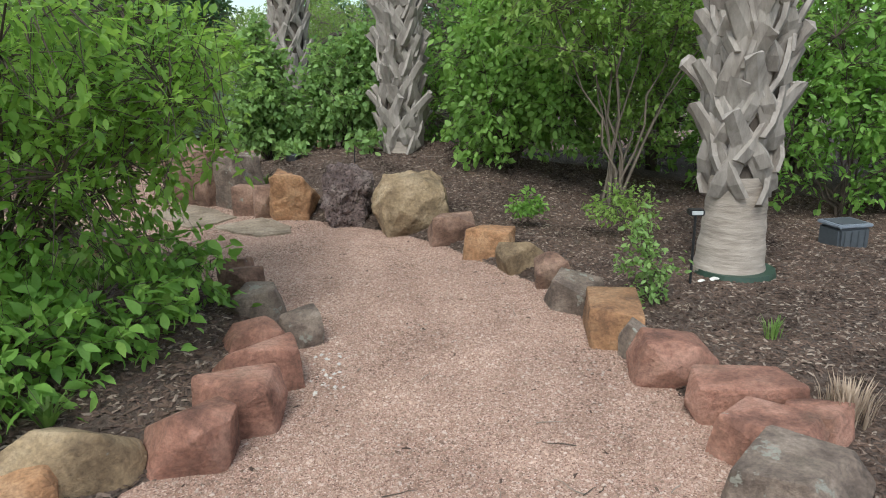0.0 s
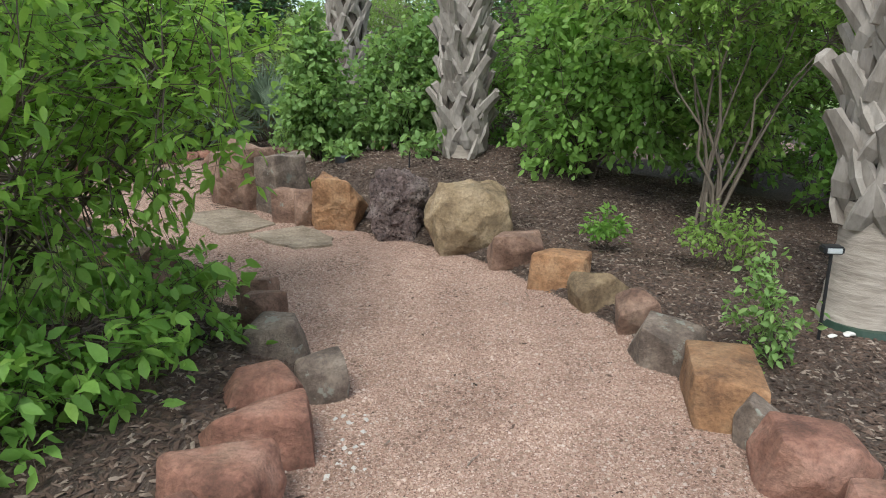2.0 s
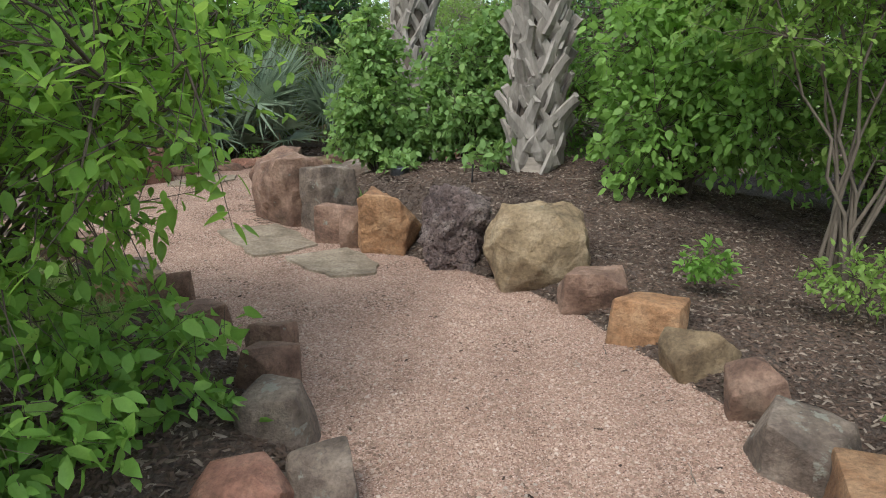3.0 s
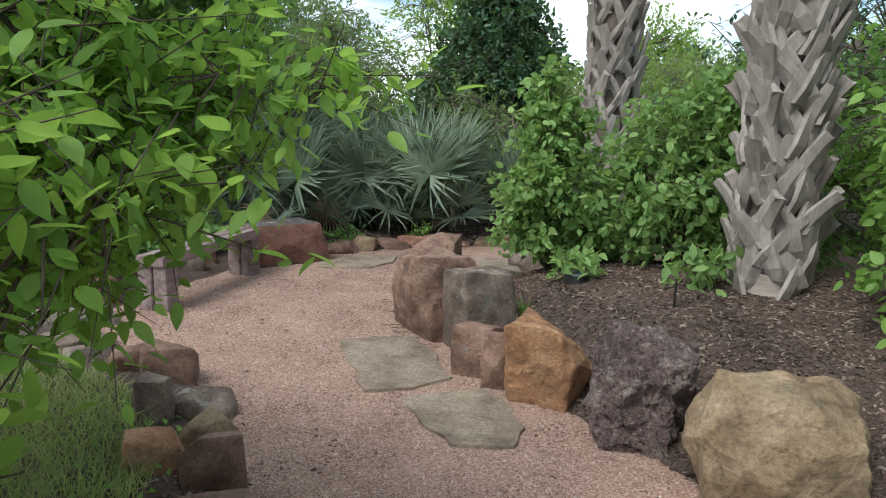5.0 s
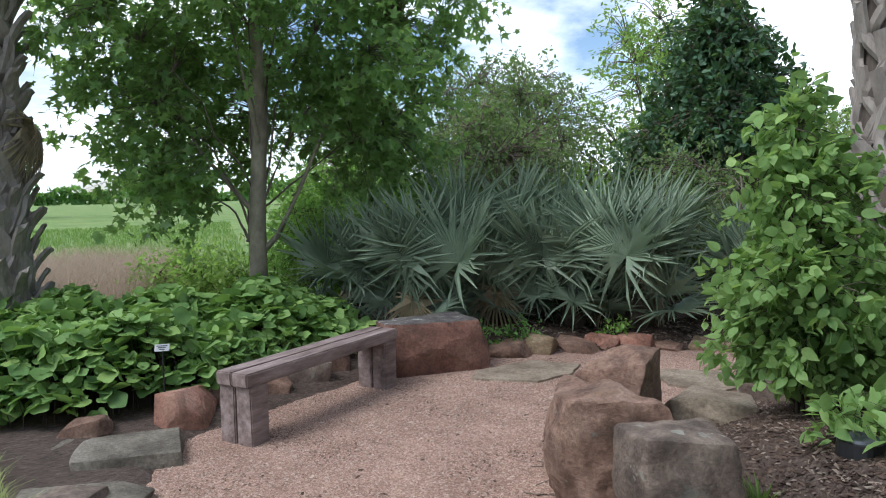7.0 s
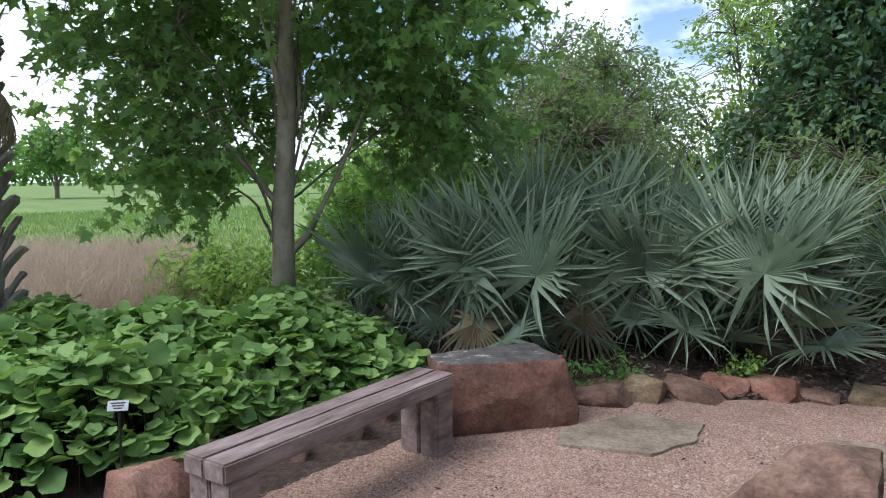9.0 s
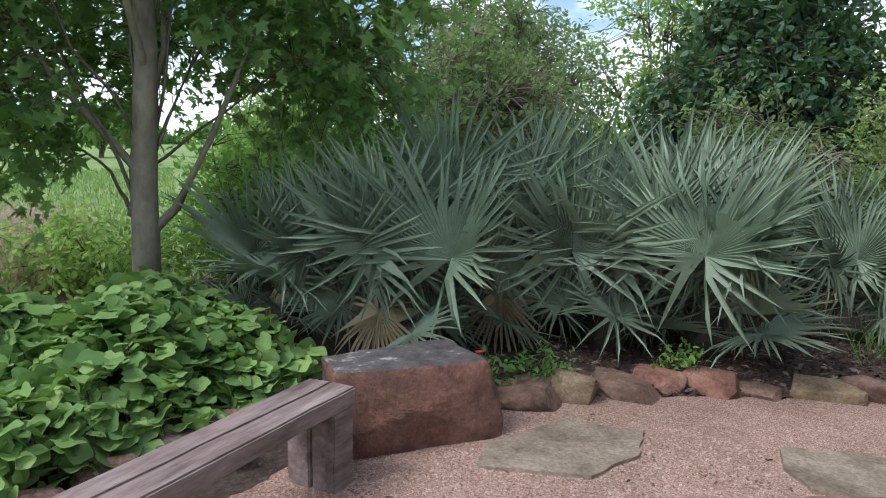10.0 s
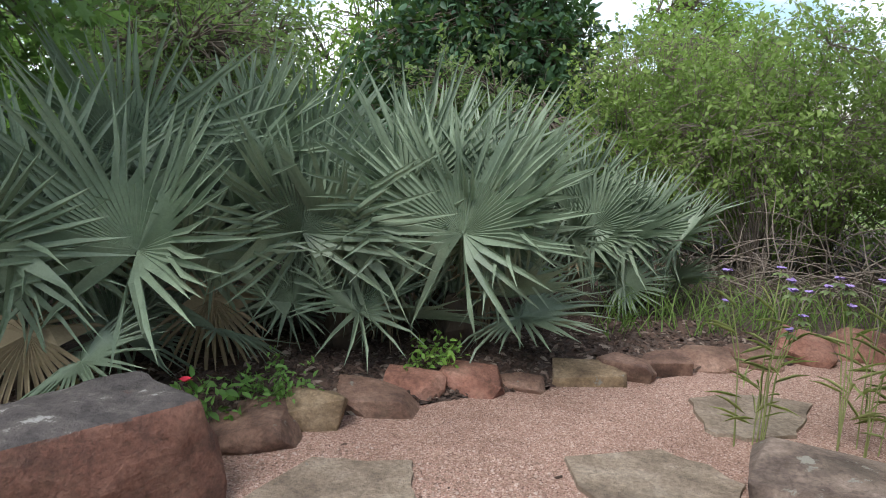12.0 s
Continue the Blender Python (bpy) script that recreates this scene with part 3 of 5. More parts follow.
# inner side
border("orange", "rounded orange-brown edging stone", -1.46, 2.14, .26, .19, 34)
border("tan", "large long olive-brown edging stone", -1.38, 2.26, .56, .27, 30, .6, square=.6)
border("red", "angular reddish-brown edging stone", -.97, 2.43, .36, .26, 22, square=.62, cuts=6)
border("red", "deep red faceted sandstone edging stone", -.86, 2.74, .38, .24, 17)
border("red", "orange-red layered sandstone edging stone", -.90, 3.16, .41, .23, 16)
border("red", "flat red slab-like edging stone", -1.02, 3.55, .34, .17, 15)
border("grey", "dark grey lichen-flecked edging stone", -.80, 3.70, .24, .20, 12)
border("grey", "grey-brown pointed edging stone", -1.10, 4.05, .33, .22, 15)
border("brown", "brown block-shaped edging stone", -1.30, 4.40, .28, .25, 16)
border("brown", "brown edging stone under overhanging leaves", -1.42, 4.72, .28, .22, 25)
border("brown", "low brown stone in the inner bed's edge", -1.95, 5.02, .32, .17, 45)
border("brown", "reddish-brown edging stone at the inner bend", -2.30, 5.33, .26, .24, 46)
border("orange", "small squared orange-brown edging stone", -2.56, 5.26, .26, .20, 50)
border("tan", "low mossy tan edging stone", -2.62, 5.60, .27, .15, 48)
border("grey", "dark grey flat edging stone", -2.84, 5.80, .32, .14, 47)
border("grey", "upright grey-green edging stone", -2.98, 5.62, .18, .27, 51)
border("brown", "brown square block on the inner edge", -3.36, 6.06, .30, .24, 55)
border("brown", "brown stone behind the edging block", -3.62, 6.05, .32, .18, 53)
stone("ledge", "flat grey flagstone on the inner bed's edge", -4.45, 6.12, .72, .5, .10, 60, square=.3, cuts=4, rough=.03)
border("grey", "grey weathered stone on the inner edge", -4.28, 6.02, .38, .16, 66)
border("grey", "small grey-green stone on the inner edge", -3.98, 6.02, .26, .13, 64)
border("tan", "small tan stone on the inner edge", -3.72, 6.12, .24, .10, 62)
stone("ledge", "flat grey-green slab by the bench", -5.0, 6.62, .62, .5, .09, 66, square=.3, cuts=4, rough=.03)
stone("ledge", "low flat grey slab beside the hedge", -5.45, 6.18, .6, .45, .08, 40, square=.3, cuts=4, rough=.03)
border("brown", "small tan-brown stone at the hedge's foot", -5.38, 6.50, .28, .17, 70)
border("red", "rounded reddish boulder beside the bench", -5.17, 7.02, .38, .25, 64, 1.0)
border("brown", "brown stone behind the bench leg", -5.40, 7.40, .30, .22, 57)
border("brown", "brown stone under the bench", -5.42, 7.75, .34, .22, 70)
border("grey", "dark stone under the bench", -5.50, 8.12, .38, .22, 70)
border("brown", "brown stone behind the bench leg", -5.58, 8.45, .30, .24, 70)
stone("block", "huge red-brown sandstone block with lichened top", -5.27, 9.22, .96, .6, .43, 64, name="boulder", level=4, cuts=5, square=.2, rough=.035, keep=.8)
# far edge below the palmettos
for kd, lb, x, y, w, t, br in (
        ("brown", "low orange-brown edging stone", -5.0, 9.9, .36, .13, 34), ("brown", "low brown edging stone", -5.08, 10.13, .22, .12, 33),
        ("tan", "pointed tan edging stone", -4.85, 10.2, .22, .18, 29), ("brown", "long low brown edging stone", -4.67, 10.46, .38, .10, 24),
        ("red", "rounded red edging stone", -4.60, 10.72, .3, .12, 21), ("red", "squared red edging stone", -4.32, 10.88, .29, .13, 17),
        ("brown", "half-buried brown edging stone", -4.10, 11.07, .25, .07, 13), ("tan", "flat tan edging stone", -3.78, 11.30, .34, .10, 8),
        ("brown", "low orange-brown edging stone", -3.57, 11.48, .26, .12, 5), ("brown", "low brown edging stone", -3.37, 11.66, .28, .12, 2),
        ("brown", "long low orange-brown edging stone", -3.14, 11.84, .32, .11, -1), ("brown", "low brown edging stone", -2.86, 12.02, .3, .10, -5)):
    border(kd, lb, x, y, w * 1.22, t * 0.95, br, .7, square=.5, cuts=8)
border("red", "broad reddish stone on the far path edge", -2.56, 12.24, .38, .18, -9)
border("red", "broad reddish stone on the far path edge", -2.18, 12.46, .40, .17, -13)


def flagstone(corners, label, thick=0.03):
    cx, cy = np.mean([c[0] for c in corners]), np.mean([c[1] for c in corners])
    bm = bmesh.new()
    ring = []
    k = len(corners)
    for q in range(k):
        (ax, ay), (bx, by) = corners[q], corners[(q + 1) % k]
        for s in range(6):
            t = s / 6
            w = 0.045 * noise.noise(Vector((ax + t * (bx - ax), ay + t * (by - ay), 1)) * 7)
            ring.append(bm.verts.new((ax + t * (bx - ax) - cx + w, ay + t * (by - ay) - cy + w, 0)))
    f0 = bm.faces.new(ring)
    if f0.normal.z < 0:
        f0.normal_flip()
    ext = bmesh.ops.extrude_face_region(bm, geom=[f0])
    up = [v for v in ext["geom"] if isinstance(v, bmesh.types.BMVert)]
    for v in up:
        v.co.z += thick
        v.co.xy *= 0.985
    bmesh.ops.recalc_face_normals(bm, faces=bm.faces)
    ob = part("flagstone", bm, ROCKS["slab"], None)
    ob.matrix_basis = Matrix.Translation((cx, cy, -0.012))
    return tagged(ob, label, "flagstone", "flagstones in the path")


flagstone([(-3.08, 7.26), (-2.68, 7.62), (-2.06, 7.01), (-2.20, 6.72), (-2.41, 6.55)], "flat tan-grey flagstone set in the gravel path")
flagstone([(-2.19, 6.58), (-1.8, 6.97), (-1.43, 6.56), (-1.41, 6.32), (-1.66, 6.2)], "flat grey flagstone with chipped edges in the path")
flagstone([(-4.75, 9.92), (-4.33, 10.07), (-4.22, 9.75), (-4.25, 9.41), (-4.71, 9.13), (-4.85, 9.35)], "pointed grey-green flagstone near the red block")
flagstone([(-3.25, 11.28), (-2.99, 11.49), (-2.6, 11.5), (-2.75, 11.0), (-2.95, 10.9), (-3.12, 10.86)], "pale tan flagstone at the path's turn")
flagstone([(-3.75, 10.35), (-3.35, 10.6), (-3.0, 10.4), (-3.1, 10.05), (-3.5, 9.95)], "flat tan flagstone beside the pointed boulder")


# ---- bench ----
def bench():
    root = tagged(new("bench"), "weathered plank bench on short square posts", "bench")
    root.matrix_basis = pose(-4.96, 7.88, 0, 0, 0, 15.2)
    L = 1.58
    part("seat_plank", box_bm(.063, 0, .398, .124, L, .084, .008, .004), WOOD, root)
    part("seat_plank", box_bm(-.066, 0, .398, .124, L, .084, .008, .004), WOOD, root)
    for y in (-L / 2 + .1, L / 2 - .1):
        for x in (.066, -.07):
            part("leg", box_bm(x, y, .165, .122, .15, .39, .007, .002), WOOD, root)
    return root


bench()


# ---- palms ----
def strap(points, widths, thick, curl=0.0):
    """Vertices and faces of a flat tapered band along the points, its broad face outward (-y)."""
    vs, fs = [], []
    for k, ((x, y, z), w) in enumerate(zip(points, widths)):
        (ax, _, az), (bx, _, bz) = points[max(k - 1, 0)], points[min(k + 1, len(points) - 1)]
        dx, dz = bx - ax, bz - az
        m = math.hypot(dx, dz) + 1e-9
        ux, uz = dz / m * w / 2, -dx / m * w / 2
        vs += [(x - ux, y + curl, z - uz), (x, y - curl * .6, z), (x + ux, y + curl, z + uz), (x + ux, y + thick + curl, z + uz), (x - ux, y + thick + curl, z - uz)]
    for k in range(len(points) - 1):
        for c in range(5):
            a, b2 = 5 * k + c, 5 * k + (c + 1) % 5
            fs.append((a, b2, b2 + 5, a + 5))
    fs += [(4, 3, 2, 1, 0), tuple(5 * (len(points) - 1) + c for c in range(5))]
    return vs, fs


def boot_mesh(seed, reach, size, split=1.0, slim=1.0):
    """A cut leaf base: two straps split at the foot, joined above into a blunt stub that leans outward."""
    rng = random.Random(seed)
    vs, fs = [], []
    tip = rng.uniform(.06, .13) * split * (1 if seed % 2 else -1)
    h = .27 * rng.uniform(.92, 1.08)
    lines = []
    for side in (-1, 1):
        foot = side * .13 * split
        lines.append(([(foot * 1.15, .05, -.06), (foot, .008, .02), (foot * .72, -.012, .1), (foot * .4, -.024, h * .68), (foot * .12 + tip * .25, -.03, h)],
                      [c * slim for c in (.11, .125, .125, .115, .1)]))
    lines.append(([(tip * .05, -.02, h * .72), (tip * .3, -.034, h), (tip * .62, -.04 - reach * .3, h + .08), (tip * .9, -.042 - reach * .7, h + .145), (tip * 1.15, -.042 - reach * 1.1, h + .2)],
                  [.12, .125, .115, .105, .092 * rng.uniform(.8, 1.15)]))
    for pts, ws in lines:
        v, f = strap([tuple(c * size for c in q) for q in pts], [w * size * rng.uniform(.94, 1.06) for w in ws], .03 * size, .011 * size)
        fs += [tuple(c + len(vs) for c in q) for q in f]
        vs += v
    last = len(vs) - 5
    for k in range(last, last + 3):
        vs[k] = (vs[k][0], vs[k][1], vs[k][2] + rng.uniform(-.02, .02) * size)
    me = bpy.data.meshes.new("boot")
    me.from_pydata(vs, [], fs)
    me.update()
    me.materials.append(BOOT)
    return me


def frond_mesh(seed, petiole, blade, material, span=135, segs=40, droop=.2, fold=.25, uneven=.05):
    """A fan leaf: a stalk along +y, a pleated web and the free blades that spread from it."""
    rng = np.random.default_rng(seed)
    low = np.array([108, 124, 141, 159])
    ang = np.radians(np.concatenate([-low[::-1], np.linspace(-span, span, segs), low]))
    segs = len(ang)
    half = math.radians(span) / (segs - 9)
    hub = np.array([0, petiole, 0.0])
    sag = rng.normal(size=segs) * uneven

    def point(r, a, lift):
        q = hub + np.array([math.sin(a) * r, math.cos(a) * r, 0])
        q[2] += fold * abs(math.sin(a)) * r - droop * r * r / blade + lift
        return q
    vs = [hub]
    for a in [*(ang - half), ang[-1] + half]:
        vs.append(point(blade * (.36 if abs(a) < 1.8 else .2), a, .014))
    first = len(vs)
    fs = []
    for k, a in enumerate(ang):
        length = blade * (1.0 - 0.28 * (abs(a) / math.pi) ** 2) * rng.uniform(.84, 1.06)
        a2 = a + rng.normal() * .7 * uneven
        hang = sag[k] - (.22 if rng.random() < .08 else 0) - (.18 if abs(a) > 1.8 else 0)
        n = len(vs)
        w = .015
        side = np.array([math.cos(a2), -math.sin(a2), 0]) * w
        m2 = point(length * .68, a2, hang * .4)
        vs += [point(blade * (.36 if abs(a) < 1.8 else .2), a, -.012), m2 - side + [0, 0, .008], m2 - [0, 0, .006], m2 + side + [0, 0, .008], point(length, a2, hang)]
        l, r = 1 + k, 2 + k
        fs += [(0, n, l), (0, r, n), (l, n, n + 1), (n, n + 2, n + 1), (n, r, n + 3), (n, n + 3, n + 2), (n + 1, n + 2, n + 4), (n + 2, n + 3, n + 4)]
    stalk, sq = tubes([[((0, 0, 0), .016), ((0, petiole * .5, -.01), .012), ((0, petiole, 0), .009), ((0, petiole + blade * .3, .0), .004)]], 4)
    tri = np.concatenate([sq[:, [0, 1, 2]], sq[:, [0, 2, 3]]]) + len(vs)
    return mesh_np("frond", np.concatenate([np.array(vs), stalk]), np.concatenate([np.array(fs), tri]), material, smooth=False)


FRONDS = [frond_mesh(s, .62, .80, FROND, 96, 32, dr) for s, dr in ((1, .04), (2, .1), (3, .18), (4, .08))]
FRONDS_DRY = [frond_mesh(9, .35, .6, FROND_DRY, 60, 16, .6), frond_mesh(10, .3, .55, FROND_DRY, 45, 12, .7)]
SKIRT = frond_mesh(12, .5, .95, FROND_DRY, 70, 30, .7)


def palm_tree(x, y, radius, top, label, bare=0.0, reach=.12, ring=.13, size=1.0, seed=0, z0=None, foot=1.12, per=7, lean=(0, 0), slim=1.0):
    rng = random.Random(seed)
    z0 = hz(x, y) if z0 is None else z0
    root = tagged(new("palm_tree"), label, "palm tree", "palms in the beds")
    root.matrix_basis = pose(x, y, z0, lean[0], lean[1], 0)
    prof = [(-.15, radius * foot * 1.05), (0, radius * foot * 1.05), (.1, radius * foot), (.3, radius * (1 + foot) / 2), (.6, radius), (1.5, radius * .95), (top, radius * .9)]
    zs = np.concatenate([np.linspace(-.15, .8, 20), np.linspace(.9, top, 30)])
    rs = np.interp(zs, [p for p, _ in prof], [q for _, q in prof]) * (1 + .02 * np.sin(zs * 40))
    cut = bare + .12
    low = [(z, r) for z, r in zip(zs, rs) if z <= cut]
    if len(low) > 3:
        v, q = tubes([[((.01 * math.sin(z * 3), .01 * math.cos(z * 2.3), z), r) for z, r in low]], 24)
        put("smooth_foot", mesh_np("smooth_foot", v, q, PALM_BARK), root, None, "pale ringed smooth foot")
    v, q = tubes([[((.01 * math.sin(z * 3), .01 * math.cos(z * 2.3), z), (r - .028)) for z, r in zip(zs, rs)]], 24)
    put("trunk", mesh_np("trunk", v, q, FIBRE), root)
    kinds = [boot_mesh(seed * 10 + k, reach, size, 1.0, slim) for k in range(4)]
    z, row = bare, 0
    while z < top - .3:
        for k in range(per):
            a = 2 * math.pi * (k + .5 * (row % 2)) / per + rng.uniform(-.09, .09)
            r = float(np.interp(z, zs, rs)) - .01 + .014 * (k % 2)
            m = Matrix.Translation((math.sin(a) * r, -math.cos(a) * r, z + rng.uniform(-.05, .05))) @ pose(0, 0, 0, rng.uniform(-4, 6), rng.uniform(-13, 13), math.degrees(a)) @ Matrix.Diagonal((rng.uniform(.92, 1.12), 1, rng.uniform(.92, 1.1), 1))
            put("boot", kinds[(k + row + 2 * rng.randint(0, 1)) % 4], root, m)
        z += ring * size
        row += 1
    for k in range(9):
        put("frond", FRONDS[k % 4], root, Matrix.Translation((0, 0, top)) @ pose(0, 0, 0, rng.uniform(-10, 75), rng.uniform(-20, 20), k * 137.5) @ Matrix.Scale(1.25, 4))
    return root


palm_tree(1.99, 4.86, .195, 7.0, "cabbage palm with pale smooth foot and grey leaf stubs", bare=.6, reach=.06, size=1.1, seed=1, ring=.165, z0=.05, foot=1.2, per=5)
palm_tree(-.50, 8.42, .2, 7.0, "cabbage palm covered in split grey leaf bases", bare=.1, reach=.055, size=.98, seed=2, ring=.15, z0=.40, per=5, slim=1.08)
palm_tree(-2.12, 10.31, .23, 7.2, "cabbage palm with tightly trimmed grey leaf bases", bare=.0, reach=.03, size=.85, seed=3, ring=.19, z0=.1, per=5, slim=.72)
far_palm = palm_tree(-7.97, 6.66, .24, 6.4, "cabbage palm with dry brown fronds hanging from it", bare=.0, reach=.1, size=1.1, seed=4, ring=.15, z0=.05, per=6)
for az, el, zz in ((-10, -58, 2.3), (-40, -66, 2.25), (15, -70, 2.3)):
    put("dry_frond", SKIRT, far_palm, Matrix.Translation((.1, .2, zz)) @ pose(0, 0, 0, 0, 0, az) @ pose(0, 0, 0, el, 0, 0) @ Matrix.Scale(.5, 4), "dry brown hanging frond")
bm = bmesh.new()
bmesh.ops.create_cone(bm, cap_ends=True, segments=32, radius1=.275, radius2=.265, depth=.04)
ring = tagged(part("edging_ring", bm, GREEN_PLASTIC, None, smooth=False), "dark green plastic ring round the palm's foot", "edging ring")
ring.matrix_basis = pose(2.02, 4.84, .075)


# ---- palmettos ----
FANS = [frond_mesh(20 + k, .02, .84, FROND, 92, 36, dr, fo, .1) for k, (dr, fo) in enumerate(((.05, .75), (.14, .6), (-.05, .95)))]


def palmetto(x, y, scale, seed, n=5, fans=(), low=3, dead=1, zc=.22):
    """Fronds round a stump; a fan is (hub x, y, z, bearing, rise, lean, size), its stalk arching up from the stump."""
    rng = random.Random(seed)
    root = tagged(new("palmetto"), "dwarf palmetto with stiff blue-green fan leaves", "palmetto", "palmettos behind the path")
    z0 = hz(x, y)
    root.matrix_basis = Matrix.Translation((x, y, z0)) @ Matrix.Scale(scale, 4)
    bmx = bmesh.new()
    bmesh.ops.create_icosphere(bmx, subdivisions=2, radius=.13, matrix=Matrix.Translation((0, 0, .12)) @ Matrix.Diagonal((1, 1, 1.6, 1)))
    for v in bmx.verts:
        v.co += noise.noise_vector(v.co * 9) * .05
    part("stump", bmx, TWIG, root)
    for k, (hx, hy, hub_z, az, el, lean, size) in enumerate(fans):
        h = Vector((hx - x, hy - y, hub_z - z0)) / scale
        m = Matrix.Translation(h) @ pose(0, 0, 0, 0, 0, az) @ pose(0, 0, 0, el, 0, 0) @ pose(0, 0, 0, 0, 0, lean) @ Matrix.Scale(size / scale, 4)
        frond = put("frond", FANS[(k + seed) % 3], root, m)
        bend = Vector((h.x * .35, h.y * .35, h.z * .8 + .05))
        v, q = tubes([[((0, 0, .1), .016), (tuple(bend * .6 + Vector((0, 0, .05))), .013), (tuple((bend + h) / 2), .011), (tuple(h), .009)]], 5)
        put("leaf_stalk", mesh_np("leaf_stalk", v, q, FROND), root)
    for k in range(n):
        f = (k + .5) / n
        el = 84 - 34 * f + rng.uniform(-7, 7)
        az = k * 137.5 + rng.uniform(-18, 18)
        m = Matrix.Translation((0, 0, zc)) @ pose(0, 0, 0, 0, 0, az) @ pose(0, 0, 0, el, 0, 0) @ pose(0, 0, 0, 0, rng.uniform(-30, 30), 0) @ Matrix.Scale(rng.uniform(.8, 1.08), 4)
        put("frond", rng.choice(FRONDS), root, m)
    for k in range(low):
        m = Matrix.Translation((0, 0, .16)) @ pose(0, 0, 0, 0, 0, k * 360 / low + rng.uniform(-40, 40)) @ pose(0, 0, 0, rng.uniform(8, 30), 0, 0) @ pose(0, 0, 0, 0, rng.uniform(-50, 50), 0) @ Matrix.Scale(rng.uniform(.55, .75), 4)
        put("frond", FRONDS[2], root, m)
    for k in range(dead):
        m = Matrix.Translation((0, 0, zc + .35)) @ pose(0, 0, 0, 0, 0, rng.uniform(0, 360)) @ pose(0, 0, 0, rng.uniform(-62, -40), 0, 0) @ Matrix.Scale(.75, 4)
        put("dry_frond", rng.choice(FRONDS_DRY), root, m, "dry tan dead frond")
    return root


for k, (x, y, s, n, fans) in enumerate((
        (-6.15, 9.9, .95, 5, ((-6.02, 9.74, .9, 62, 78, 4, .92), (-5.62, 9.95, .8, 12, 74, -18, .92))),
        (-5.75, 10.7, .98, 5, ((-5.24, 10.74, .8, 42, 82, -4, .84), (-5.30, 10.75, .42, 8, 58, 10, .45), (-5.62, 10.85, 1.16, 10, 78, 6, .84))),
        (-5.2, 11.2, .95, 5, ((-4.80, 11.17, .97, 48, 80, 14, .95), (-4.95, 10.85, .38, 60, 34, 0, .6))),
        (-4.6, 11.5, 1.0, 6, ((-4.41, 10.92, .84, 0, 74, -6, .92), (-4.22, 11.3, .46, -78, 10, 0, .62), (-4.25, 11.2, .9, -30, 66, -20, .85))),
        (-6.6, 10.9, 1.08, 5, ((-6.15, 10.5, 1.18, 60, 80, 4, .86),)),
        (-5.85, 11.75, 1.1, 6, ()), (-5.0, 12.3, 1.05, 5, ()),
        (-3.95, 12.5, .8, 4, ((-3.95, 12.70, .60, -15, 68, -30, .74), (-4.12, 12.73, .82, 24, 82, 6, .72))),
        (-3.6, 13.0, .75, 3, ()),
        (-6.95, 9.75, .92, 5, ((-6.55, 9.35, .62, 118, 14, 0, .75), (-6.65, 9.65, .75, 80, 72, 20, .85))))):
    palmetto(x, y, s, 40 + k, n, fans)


# ---- shrubs and trees ----
# inner bed: the airy shrub that hangs over the path
plant("shrub", "tall airy shrub with fresh green pointed leaves", "shrub", (-2.55, 3.9, .02),
      [(.65, -.25, .95, .5, .7, .55), (1.15, -.2, 1.3, .36, .45, .42), (1.1, .42, 1.3, .2, .22, .19), (-.6, -.6, 1.4, 1.0, 1.2, 1.0), (.7, .3, 1.55, .5, .45, .5), (.4, -.9, 1.8, .9, .9, .7), (-.9, .4, 1.5, .9, .7, .8)],
      1350, 13, .066, LEAF_SHRUB, TWIG, 5, shape="fine", stems=4, stem_r=.018, twig_len=.38, droop=.1, flat=.72)
plant("overhanging_shrub", "slender shrub whose leafy branch hangs over the path", "shrub", (-2.85, 4.3, .02),
      [(1.0, .2, 1.5, .35, .25, .28), (.75, .3, 1.35, .42, .3, .42), (.15, .45, 1.35, .5, .35, .5), (.85, .25, 1.95, .4, .3, .25), (1.24, .45, 1.55, .2, .15, .2), (1.43, .67, 1.58, .14, .07, .08)], 620, 12, .066, LEAF_SHRUB, TWIG, 16, shape="fine", stems=2, stem_r=.012, twig_len=.32, droop=.1, flat=.75)
plant("low_shrub", "low bright green leafy groundcover behind the stones", "shrub", (-1.85, 3.1, .02),
      [(-.1, -.25, .3, .42, .45, .3), (.15, .35, .32, .36, .4, .3), (-.5, .1, .4, .5, .6, .35), (.3, .9, .35, .28, .35, .28)], 300, 11, .085, LEAF_LOW, TWIG, 7, stems=4, stem_r=.008, twig_len=.22)
plant("low_shrub", "low bright green leafy groundcover behind the stones", "shrub", (-2.6, 2.6, .02),
      [(0, 0, .4, .7, .5, .4), (-.5, .7, .5, .7, .6, .45)], 260, 12, .09, LEAF_LOW, TWIG, 8, stems=4, stem_r=.008, twig_len=.22)
